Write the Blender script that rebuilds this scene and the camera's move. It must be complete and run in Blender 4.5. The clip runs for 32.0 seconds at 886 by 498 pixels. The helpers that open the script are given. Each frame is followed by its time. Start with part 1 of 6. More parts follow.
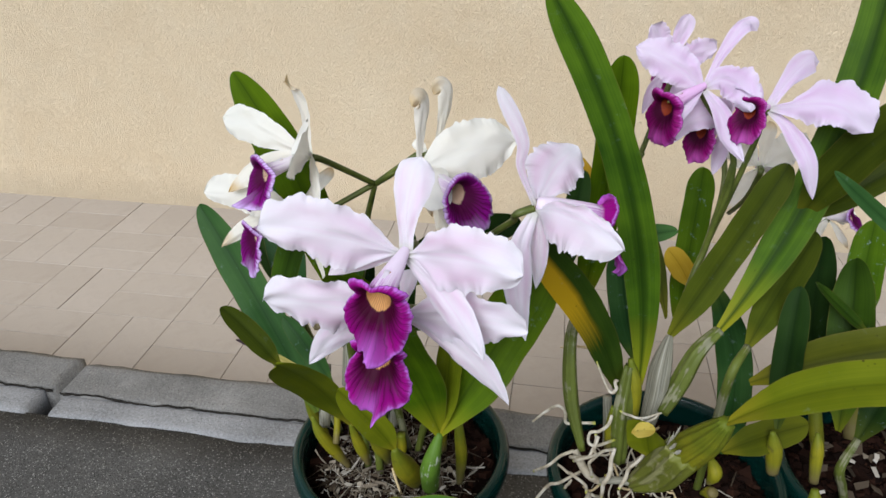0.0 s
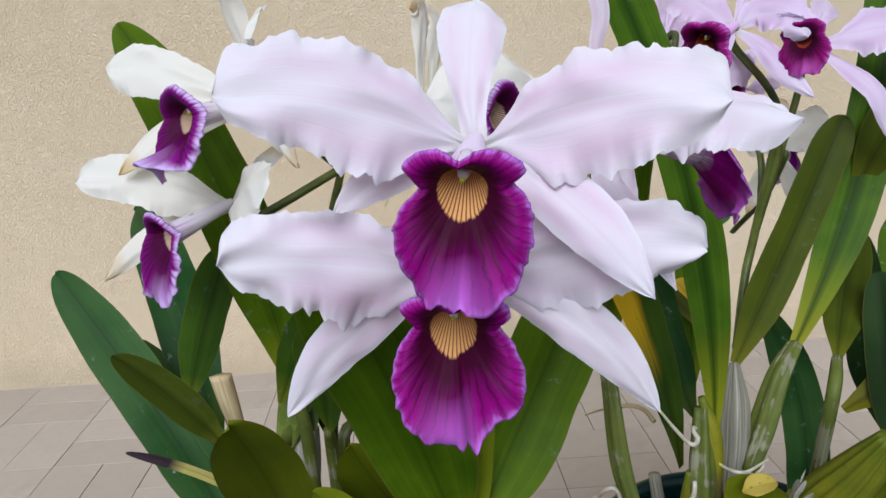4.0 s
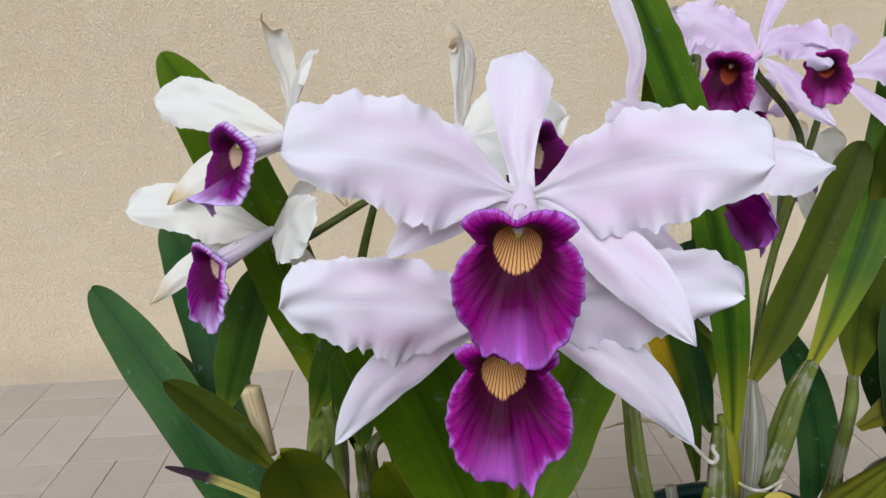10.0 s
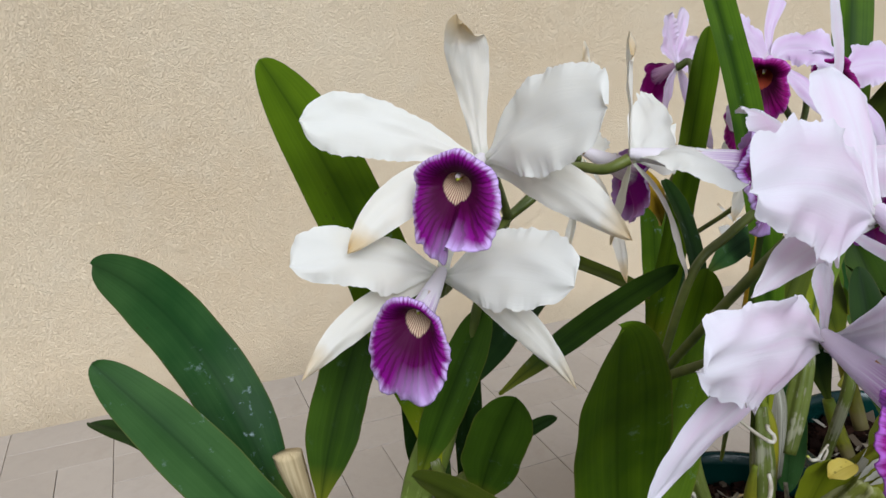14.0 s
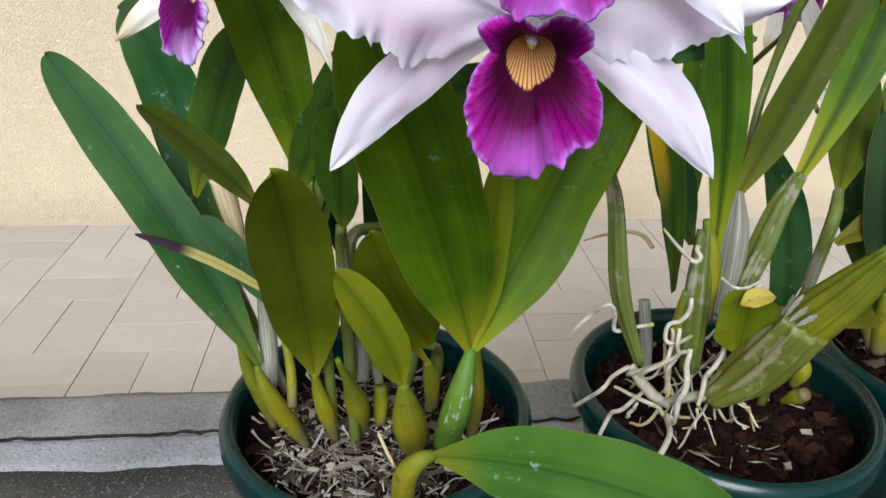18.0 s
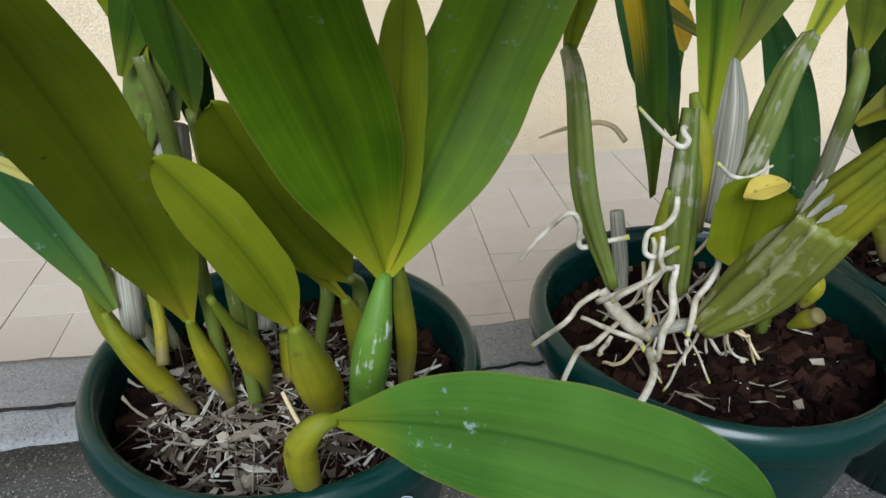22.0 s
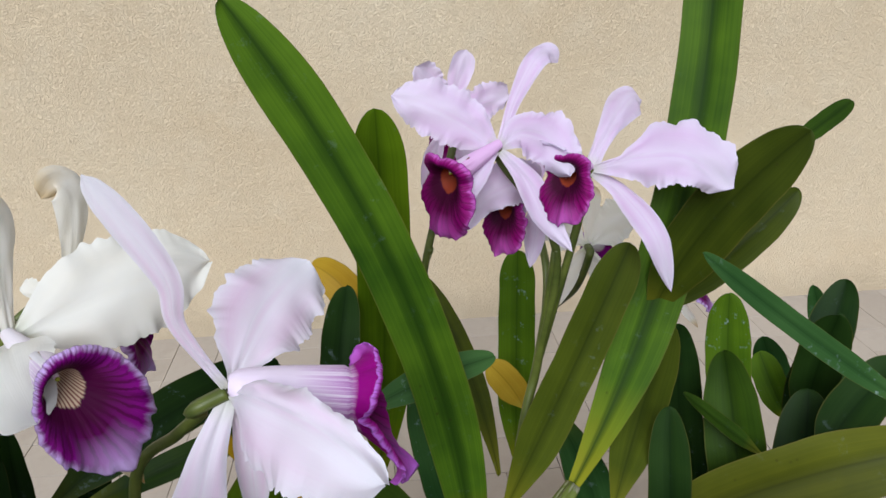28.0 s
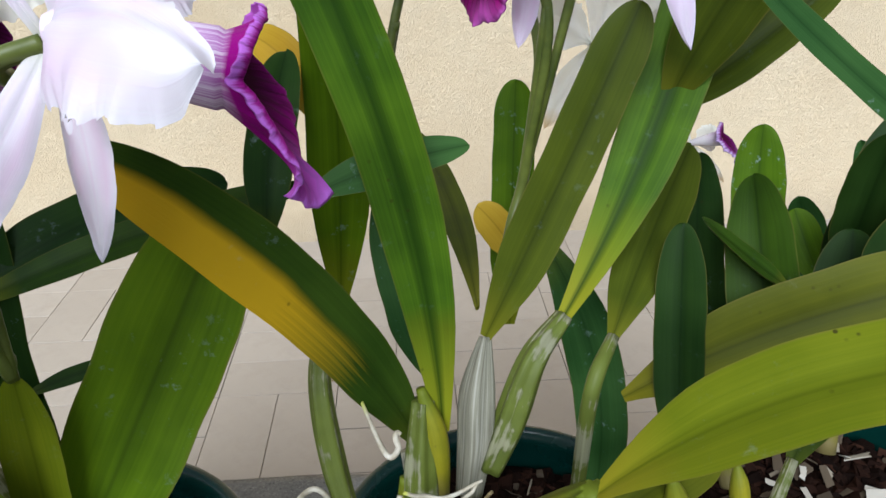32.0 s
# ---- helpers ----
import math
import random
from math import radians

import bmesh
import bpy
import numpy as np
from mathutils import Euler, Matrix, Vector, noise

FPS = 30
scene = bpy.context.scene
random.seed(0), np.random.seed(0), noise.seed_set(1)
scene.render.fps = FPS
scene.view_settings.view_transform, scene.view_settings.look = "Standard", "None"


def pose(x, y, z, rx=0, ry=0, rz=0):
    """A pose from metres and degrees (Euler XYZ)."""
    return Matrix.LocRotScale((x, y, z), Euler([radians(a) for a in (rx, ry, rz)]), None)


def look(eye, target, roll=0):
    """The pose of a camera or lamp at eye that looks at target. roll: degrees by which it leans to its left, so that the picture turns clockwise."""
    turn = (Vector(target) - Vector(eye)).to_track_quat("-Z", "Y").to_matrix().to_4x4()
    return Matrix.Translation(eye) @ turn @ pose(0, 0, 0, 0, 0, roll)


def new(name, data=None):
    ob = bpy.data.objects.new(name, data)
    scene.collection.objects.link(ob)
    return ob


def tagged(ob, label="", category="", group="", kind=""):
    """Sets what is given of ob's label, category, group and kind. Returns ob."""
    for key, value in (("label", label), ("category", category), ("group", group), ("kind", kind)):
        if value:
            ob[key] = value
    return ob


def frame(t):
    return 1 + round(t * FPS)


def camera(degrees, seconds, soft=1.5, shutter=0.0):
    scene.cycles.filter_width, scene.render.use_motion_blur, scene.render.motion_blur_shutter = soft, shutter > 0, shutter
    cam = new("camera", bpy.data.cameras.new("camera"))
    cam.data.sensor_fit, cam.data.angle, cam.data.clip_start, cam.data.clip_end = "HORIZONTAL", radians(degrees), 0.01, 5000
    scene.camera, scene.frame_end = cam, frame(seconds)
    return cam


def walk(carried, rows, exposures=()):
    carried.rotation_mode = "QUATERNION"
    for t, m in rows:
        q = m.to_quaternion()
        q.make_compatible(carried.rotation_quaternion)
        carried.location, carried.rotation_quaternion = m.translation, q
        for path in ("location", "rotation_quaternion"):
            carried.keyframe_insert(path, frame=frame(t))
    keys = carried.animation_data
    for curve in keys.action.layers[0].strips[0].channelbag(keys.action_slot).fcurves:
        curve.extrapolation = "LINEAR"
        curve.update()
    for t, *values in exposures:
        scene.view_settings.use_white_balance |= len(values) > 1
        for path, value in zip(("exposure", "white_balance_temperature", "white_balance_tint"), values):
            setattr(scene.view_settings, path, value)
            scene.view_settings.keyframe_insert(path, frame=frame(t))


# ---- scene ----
cam = camera(64.59, 32.0, soft=1.5)
ROWS = [
    (0.0, 0.0336, 0.0433, 0.9576, 59.61, 0.74, 9.85),
    (0.5, -0.0506, 0.0783, 0.9145, 61.03, 2.58, -0.29),
    (1.0, -0.1064, 0.0945, 0.8567, 64.58, 1.10, -2.64),
    (1.5, -0.1019, 0.1085, 0.8118, 68.92, 0.97, -3.00),
    (2.0, -0.0851, 0.1234, 0.7971, 69.52, 3.06, -3.71),
    (2.5, -0.0909, 0.1478, 0.7859, 73.32, 2.93, -2.83),
    (3.0, -0.0844, 0.1579, 0.7795, 74.32, 1.78, -3.90),
    (3.5, -0.0821, 0.1558, 0.7795, 74.14, 1.92, -3.71),
    (4.0, -0.0775, 0.1542, 0.7753, 73.78, 2.49, -3.22),
    (4.5, -0.0936, 0.1626, 0.7387, 77.78, 2.69, -2.49),
    (6.5, -0.0899, 0.2005, 0.6973, 86.47, 0.19, -2.52),
    (7.0, -0.0912, 0.2063, 0.7035, 85.89, -0.27, -3.46),
    (7.5, -0.0894, 0.2076, 0.7113, 84.99, 0.69, -3.55),
    (8.0, -0.0890, 0.2009, 0.7232, 82.80, 0.84, -3.50),
    (8.5, -0.0915, 0.1859, 0.7384, 80.22, 1.26, -3.35),
    (9.0, -0.0908, 0.1756, 0.7549, 77.82, 1.55, -2.59),
    (9.5, -0.0913, 0.1610, 0.7727, 75.91, 1.89, -2.66),
    (10.0, -0.0941, 0.1485, 0.7972, 73.23, 2.03, -2.86),
    (10.5, -0.0976, 0.1377, 0.8189, 68.58, 2.30, -2.54),
    (11.0, -0.1358, 0.1450, 0.8245, 68.20, 2.71, -7.06),
    (11.5, -0.1802, 0.1758, 0.8135, 66.34, 3.96, -13.24),
    (12.0, -0.2146, 0.1919, 0.8079, 68.72, 3.70, -17.35),
    (12.5, -0.2570, 0.2163, 0.8038, 69.93, 2.18, -22.93),
    (13.0, -0.2881, 0.2361, 0.7972, 71.78, 0.60, -23.22),
    (13.5, -0.2908, 0.2380, 0.8093, 72.43, 1.17, -23.63),
    (14.0, -0.2896, 0.2397, 0.8089, 72.16, 1.02, -23.57),
    (14.5, -0.2791, 0.2364, 0.8085, 70.72, 0.36, -23.72),
    (16.5, -0.1722, 0.1844, 0.7940, 69.84, 1.81, -12.74),
    (17.0, -0.1553, 0.1634, 0.7913, 67.79, 1.32, -9.85),
    (17.5, -0.1370, 0.1465, 0.7639, 66.05, -0.33, -7.16),
    (18.0, -0.1143, 0.1481, 0.7274, 63.94, -1.60, -5.10),
    (18.5, -0.1217, 0.1571, 0.6930, 63.54, -2.16, -4.22),
    (19.0, -0.1366, 0.1872, 0.6627, 62.14, -1.84, -4.71),
    (19.5, -0.1522, 0.2205, 0.6329, 59.79, -1.90, -3.63),
    (20.0, -0.1576, 0.2453, 0.6231, 59.99, -1.81, -5.64),
    (20.5, -0.1540, 0.2499, 0.6242, 59.74, -1.30, -5.05),
    (21.0, -0.1470, 0.2426, 0.6347, 60.05, -0.14, -3.89),
    (21.5, -0.1156, 0.2359, 0.6380, 60.29, -0.17, -4.71),
    (22.0, -0.0699, 0.2357, 0.6494, 60.19, -0.21, -8.09),
    (22.5, -0.0359, 0.2352, 0.6535, 60.46, -0.29, -9.96),
    (23.0, -0.0153, 0.2260, 0.6595, 61.34, -0.90, -9.63),
    (23.5, -0.0057, 0.2103, 0.6837, 62.89, -1.34, -7.60),
    (24.0, 0.0003, 0.1984, 0.7116, 63.46, -1.34, -6.76),
    (24.5, -0.0033, 0.1950, 0.7369, 64.55, -1.16, -5.35),
    (26.5, 0.0062, 0.2113, 0.8252, 66.52, 0.83, -3.78),
    (27.0, 0.0318, 0.2252, 0.8420, 66.28, 0.82, -3.81),
    (27.5, 0.0640, 0.2441, 0.8706, 66.00, 1.09, -4.35),
    (28.0, 0.0797, 0.2621, 0.8869, 65.73, 1.23, -5.78),
    (28.5, 0.0885, 0.2811, 0.8851, 66.51, 1.51, -6.04),
    (29.0, 0.0959, 0.3079, 0.8801, 67.24, 1.82, -6.13),
    (29.5, 0.1093, 0.3122, 0.8726, 66.94, 2.10, -5.21),
    (30.0, 0.1151, 0.3129, 0.8612, 65.44, 1.43, -3.80),
    (30.5, 0.1193, 0.3069, 0.8400, 62.92, 1.16, -3.32),
    (31.0, 0.1190, 0.2946, 0.8231, 62.82, 1.22, -3.05),
    (31.5, 0.1200, 0.2959, 0.7981, 62.56, 1.41, -3.75),
    (32.0, 0.1121, 0.2906, 0.7720, 61.70, 1.09, -3.41),
]
SKY, SUN = 0.095, 2.90
EXPOSURES = [(0.0, 0.20, 6250, 10), (4.0, 0.08, 6050, 11), (9.0, 0.02, 6050, 11), (11.0, 0.02, 6150, 11), (13.0, 0.08, 6050, 10), (16.0, 0.08, 6100, 11), (17.0, 0.10, 6100, 11), (17.5, 0.28, 6150, 10), (18.0, 0.54, 6100, 9), (19.0, 0.56, 5950, 9), (20.0, 0.52, 5850, 8), (22.0, 0.54, 5900, 5), (24.0, 0.52, 5950, 2), (26.5, 0.10, 5950, 9), (28.0, 0.14, 6150, 10), (29.0, 0.06, 6200, 10), (31.0, 0.20, 6050, 8), (32.0, 0.50, 6000, 7)]
walk(cam, [(t, pose(*p)) for t, *p in ROWS], EXPOSURES)

# ---------------------------------------------------------------- light
world = bpy.data.worlds.new("overcast_sky")
scene.world = world
world.use_nodes = True
wn, wl = world.node_tree.nodes, world.node_tree.links
sky = wn.new("ShaderNodeTexSky")
sky.sky_type, sky.sun_disc = "NISHITA", False
sky.sun_elevation, sky.sun_rotation = radians(62), radians(200)
sky.air_density, sky.dust_density = 1.0, 1.0
grey = wn.new("ShaderNodeHueSaturation")
grey.inputs["Saturation"].default_value = 0.40
wl.new(sky.outputs[0], grey.inputs["Color"])
wl.new(grey.outputs[0], wn["Background"].inputs["Color"])
wn["Background"].inputs["Strength"].default_value = SKY
sun = new("sun", bpy.data.lights.new("sun", "SUN"))
sun.data.energy, sun.data.angle, sun.data.color = SUN, radians(35), (0.97, 0.985, 1.0)
sun.matrix_world = look((-0.7, -2.6, 2.9), (0, 0.6, 0.4))

# ---------------------------------------------------------------- materials


class Mat:
    """A small builder for node materials."""

    def __init__(self, name, rough=0.6, spec=0.4):
        self.m = bpy.data.materials.new(name)
        self.m.use_nodes = True
        self.n, self.l = self.m.node_tree.nodes, self.m.node_tree.links
        self.b = self.n["Principled BSDF"]
        self.b.inputs["Roughness"].default_value = rough
        self.b.inputs["Specular IOR Level"].default_value = spec

    def node(self, kind, **kw):
        nd = self.n.new(kind)
        for k, v in kw.items():
            if k in ("operation", "blend_type", "data_type", "feature", "wave_type", "bands_direction", "noise_dimensions"):
                if k == "operation":
                    nd.operation = v
                elif k == "blend_type":
                    nd.blend_type = v
                elif k == "data_type":
                    nd.data_type = v
                elif k == "feature":
                    nd.feature = v
                elif k == "noise_dimensions":
                    nd.noise_dimensions = v
            else:
                nd.inputs[k].default_value = v
        return nd

    def out(self, x):
        return x.outputs[0] if hasattr(x, "outputs") else x

    def set(self, sock, x):
        if hasattr(x, "outputs") or hasattr(x, "is_linked"):
            self.l.new(self.out(x), sock)
        else:
            sock.default_value = x

    def math(self, op, a, b=0.0, c=None):
        nd = self.node("ShaderNodeMath", operation=op)
        self.set(nd.inputs[0], a)
        self.set(nd.inputs[1], b)
        if c is not None:
            self.set(nd.inputs[2], c)
        return nd.outputs[0]

    def noise(self, scale, detail=4.0, vec=None, rough=0.55, distort=0.0):
        nd = self.node("ShaderNodeTexNoise", Scale=scale, Detail=detail, Roughness=rough, Distortion=distort)
        if vec is not None:
            self.l.new(self.out(vec), nd.inputs["Vector"])
        return nd.outputs["Fac"]

    def ramp(self, fac, stops):
        nd = self.n.new("ShaderNodeValToRGB")
        e = nd.color_ramp.elements
        while len(e) < len(stops):
            e.new(0.5)
        for el, (p, c) in zip(e, stops):
            el.position = p
            el.color = (*c, 1) if not isinstance(c, float) else (c, c, c, 1)
        self.l.new(self.out(fac), nd.inputs["Fac"])
        return nd.outputs["Color"]

    def mix(self, fac, a, b, mode="MIX"):
        nd = self.n.new("ShaderNodeMix")
        nd.data_type, nd.blend_type = "RGBA", mode
        self.set(nd.inputs["Factor"], fac)
        for s, x in (("A", a), ("B", b)):
            sock = [i for i in nd.inputs if i.name == s and i.type == "RGBA"][0]
            if isinstance(x, tuple):
                sock.default_value = (*x, 1)
            else:
                self.l.new(self.out(x), sock)
        return [o for o in nd.outputs if o.type == "RGBA"][0]

    def coords(self, which="Object", scale=(1, 1, 1)):
        tc = self.n.new("ShaderNodeTexCoord")
        mp = self.n.new("ShaderNodeMapping")
        mp.inputs["Scale"].default_value = scale
        self.l.new(tc.outputs[which], mp.inputs["Vector"])
        return mp.outputs[0]

    def uv(self):
        tc = self.n.new("ShaderNodeTexCoord")
        sp = self.n.new("ShaderNodeSeparateXYZ")
        self.l.new(tc.outputs["UV"], sp.inputs[0])
        return sp.outputs[0], sp.outputs[1]

    def rand(self):
        return self.n.new("ShaderNodeObjectInfo").outputs["Random"]

    def bump(self, h, strength=0.3, dist=0.001):
        nd = self.n.new("ShaderNodeBump")
        nd.inputs["Strength"].default_value, nd.inputs["Distance"].default_value = strength, dist
        self.l.new(self.out(h), nd.inputs["Height"])
        self.l.new(nd.outputs[0], self.b.inputs["Normal"])

    def colour(self, c):
        if isinstance(c, tuple):
            self.b.inputs["Base Color"].default_value = (*c, 1)
        else:
            self.l.new(self.out(c), self.b.inputs["Base Color"])
        self.c = c

    def rough(self, r):
        self.set(self.b.inputs["Roughness"], r)

    def thin(self, amount, tint=None):
        """Light that shines through a thin petal or leaf."""
        tr = self.n.new("ShaderNodeBsdfTranslucent")
        c = tint if tint is not None else self.c
        if isinstance(c, tuple):
            tr.inputs["Color"].default_value = (*c, 1)
        else:
            self.l.new(self.out(c), tr.inputs["Color"])
        mx = self.n.new("ShaderNodeMixShader")
        mx.inputs[0].default_value = amount
        self.l.new(self.b.outputs[0], mx.inputs[1])
        self.l.new(tr.outputs[0], mx.inputs[2])
        self.l.new(mx.outputs[0], self.n["Material Output"].inputs["Surface"])


def leaf_mat(name, dark, light, base, rough=0.44, yellow=None, spots=0.5, bloom=0.3, dead=None, stripe=0.42):
    """A thick strap leaf: midrib, long streaks, mottling, specks and lime bloom. yellow: colour of a faded half."""
    M = Mat(name, rough, 0.08)
    x, y = M.uv()
    v = M.n.new("ShaderNodeTexCoord").outputs["UV"]
    streak_v = M.n.new("ShaderNodeMapping")
    streak_v.inputs["Scale"].default_value = (26, 0.7, 1)
    M.l.new(v, streak_v.inputs["Vector"])
    ob = M.coords("Object")
    streak = M.noise(1.0, 3, streak_v.outputs[0])
    cloud = M.noise(16, 3, ob)
    shift = M.math("ADD", M.math("MULTIPLY", M.rand(), 0.22), M.math("MULTIPLY_ADD", cloud, 0.9, -0.12))
    f = M.math("ADD", shift, M.math("MULTIPLY_ADD", streak, 0.36, -0.18))
    c = M.ramp(f, [(0.18, dark), (0.78, light)])
    foot = M.ramp(M.math("ADD", y, M.math("MULTIPLY", cloud, 0.12)), [(0.04, 1.0), (0.26, 0.0)])
    c = M.mix(M.math("MULTIPLY", foot, 0.85), c, base)
    rib = M.ramp(M.math("ABSOLUTE", M.math("SUBTRACT", x, 0.5)), [(0.0, 1.0), (0.012, 0.75), (0.035, 0.0)])
    c = M.mix(M.math("MULTIPLY", rib, 0.45), c, tuple(q * 0.45 for q in dark))
    band = M.ramp(M.math("ADD", M.math("ABSOLUTE", M.math("SUBTRACT", x, 0.5)), M.math("MULTIPLY_ADD", streak, 0.16, -0.08)), [(0.02, 1.0), (0.20, 0.0)])
    c = M.mix(M.math("MULTIPLY", band, stripe), c, tuple(q * 0.7 for q in dark))
    edge = M.ramp(M.math("ABSOLUTE", M.math("SUBTRACT", x, 0.5)), [(0.475, 0.0), (0.5, 1.0)])
    c = M.mix(M.math("MULTIPLY", edge, 0.5), c, (0.16, 0.13, 0.03))
    if yellow:
        side = M.ramp(M.math("ADD", x, M.math("MULTIPLY_ADD", cloud, 0.3, -0.15)), [(0.44, 1.0), (0.62, 0.0)])
        reach = M.ramp(M.math("ADD", y, M.math("MULTIPLY_ADD", streak, 0.3, -0.15)), [(0.34, 0.0), (0.60, 1.0)])
        c = M.mix(M.math("MULTIPLY", side, reach), c, yellow)
    if dead:
        tip = M.ramp(M.math("ADD", y, M.math("MULTIPLY_ADD", cloud, 0.16, -0.08)), [(0.62, 0.0), (0.72, 1.0)])
        c = M.mix(tip, c, dead)
    speck = M.node("ShaderNodeTexVoronoi", Scale=150.0)
    M.l.new(ob, speck.inputs["Vector"])
    gate = M.ramp(M.noise(21, 2, ob), [(0.60, 0.0), (0.68, 1.0)])
    sp = M.math("MULTIPLY", M.ramp(speck.outputs["Distance"], [(0.10, 1.0), (0.17, 0.0)]), gate)
    c = M.mix(M.math("MULTIPLY", sp, spots), c, (0.028, 0.018, 0.006))
    lime = M.ramp(M.noise(120, 5, ob, 0.7), [(0.60, 0.0), (0.70, 1.0)])
    lg = M.ramp(M.noise(13, 2, ob), [(0.50, 0.0), (0.66, 1.0)])
    c = M.mix(M.math("MULTIPLY", M.math("MULTIPLY", lime, lg), bloom), c, (0.36, 0.46, 0.44))
    M.colour(c)
    M.rough(M.math("MULTIPLY_ADD", cloud, 0.28, rough - 0.12))
    M.bump(M.math("ADD", M.math("MULTIPLY", streak, 0.7), M.math("MULTIPLY", M.noise(60, 4, ob), 0.5)), 0.25, 0.0008)
    M.thin(0.20, M.mix(0.3, c, (0.30, 0.50, 0.02)))
    return M.m


LEAF = {
    "leaf_green": leaf_mat("leaf_green", (0.012, 0.032, 0.003), (0.058, 0.118, 0.008), (0.17, 0.18, 0.012), bloom=0.15),
    "leaf_banded": leaf_mat("leaf_banded", (0.022, 0.062, 0.005), (0.135, 0.250, 0.012), (0.34, 0.31, 0.015), bloom=0.10, stripe=0.80),
    "leaf_lime": leaf_mat("leaf_lime", (0.036, 0.078, 0.002), (0.135, 0.225, 0.005), (0.28, 0.27, 0.012), spots=0.75),
    "leaf_limed": leaf_mat("leaf_limed", (0.040, 0.095, 0.004), (0.130, 0.235, 0.010), (0.28, 0.27, 0.012), spots=0.6, bloom=0.95),
    "leaf_dusted": leaf_mat("leaf_dusted", (0.026, 0.078, 0.008), (0.080, 0.175, 0.022), (0.22, 0.22, 0.010), spots=0.2, bloom=0.75, stripe=0.25),
    "leaf_gold": leaf_mat("leaf_gold", (0.100, 0.135, 0.004), (0.215, 0.240, 0.010), (0.36, 0.31, 0.02), spots=0.85, bloom=0.15),
    "leaf_olive": leaf_mat("leaf_olive", (0.050, 0.062, 0.004), (0.130, 0.140, 0.008), (0.20, 0.18, 0.012), spots=0.7, bloom=0.12),
    "leaf_moss": leaf_mat("leaf_moss", (0.024, 0.038, 0.003), (0.080, 0.104, 0.007), (0.17, 0.17, 0.012), spots=0.7, bloom=0.10),
    "leaf_teal": leaf_mat("leaf_teal", (0.014, 0.056, 0.012), (0.056, 0.130, 0.034), (0.13, 0.17, 0.02), bloom=0.85),
    # near-black green for inner and rear leaves: shade between leaves put into the colour
    "leaf_shaded": leaf_mat("leaf_shaded", (0.006, 0.022, 0.004), (0.026, 0.060, 0.010), (0.08, 0.10, 0.012), bloom=0.30),
    "leaf_yellow": leaf_mat("leaf_yellow", (0.024, 0.056, 0.006), (0.072, 0.128, 0.014), (0.15, 0.18, 0.015), yellow=(0.60, 0.37, 0.012), bloom=0.5),
    "leaf_cut": leaf_mat("leaf_cut", (0.50, 0.38, 0.06), (0.66, 0.54, 0.16), (0.5, 0.36, 0.05), bloom=0.1, stripe=0.05),
    "leaf_spent": leaf_mat("leaf_spent", (0.42, 0.24, 0.015), (0.62, 0.42, 0.04), (0.55, 0.42, 0.06), bloom=0.1, stripe=0.1),
    "leaf_variegated": leaf_mat("leaf_variegated", (0.34, 0.30, 0.06), (0.60, 0.50, 0.22), (0.12, 0.18, 0.02), dead=(0.035, 0.02, 0.028), bloom=0.4),
}
bulb = Mat("pseudobulb_skin", 0.58, 0.2)
bx, by = bulb.uv()
bn = bulb.noise(40, 4, bulb.coords("Object"))
bc = bulb.ramp(bulb.math("ADD", bulb.math("MULTIPLY", bn, 0.7), bulb.math("MULTIPLY", bulb.rand(), 0.3)), [(0.25, (0.085, 0.105, 0.006)), (0.75, (0.275, 0.240, 0.010))])
bc = bulb.mix(bulb.ramp(bulb.math("ADD", by, bulb.math("MULTIPLY", bn, 0.3)), [(0.20, 0.75), (0.60, 0.0)]), bc, (0.095, 0.135, 0.010))
streak = bulb.noise(1.0, 4, bulb.coords("UV", (14, 0.8, 1)))
bc = bulb.mix(bulb.ramp(streak, [(0.45, 0.0), (0.75, 0.5)]), bc, (0.075, 0.085, 0.008))
bc = bulb.mix(bulb.ramp(bulb.math("ADD", by, bulb.math("MULTIPLY_ADD", bn, 0.5, -0.25)), [(0.70, 0.0), (0.92, 0.8)]), bc, (0.13, 0.10, 0.05))
bulb.colour(bulb.mix(bulb.ramp(bulb.noise(75, 5, bulb.coords("Object")), [(0.62, 0.0), (0.7, 0.6)]), bc, (0.06, 0.05, 0.015)))
bulb.bump(bn, 0.3, 0.001)
BULB = bulb.m


def cane_mat(name, green, pale, cover):
    """A bulb half covered by grey, peeling sheath."""
    M = Mat(name, 0.55, 0.3)
    o = M.coords("Object")
    v = M.coords("UV", (16, 1.0, 1))
    n = M.noise(1.0, 5, v)
    c = M.ramp(M.noise(30, 4, o), [(0.3, tuple(q * 0.6 for q in green)), (0.7, green)])
    skin = M.ramp(n, [(0.3, tuple(q * 0.55 for q in pale)), (0.7, pale)])
    peel = M.ramp(M.math("ADD", M.noise(38, 4, o), M.math("MULTIPLY_ADD", n, 0.5, -0.25)), [(1 - cover - 0.03, 0.0), (1 - cover + 0.03, 1.0)])
    c = M.mix(peel, c, skin)
    c = M.mix(M.ramp(M.noise(70, 5, o), [(0.66, 0.0), (0.72, 0.7)]), c, (0.10, 0.06, 0.03))
    M.colour(c)
    M.bump(M.math("ADD", n, peel), 0.5, 0.0008)
    return M.m


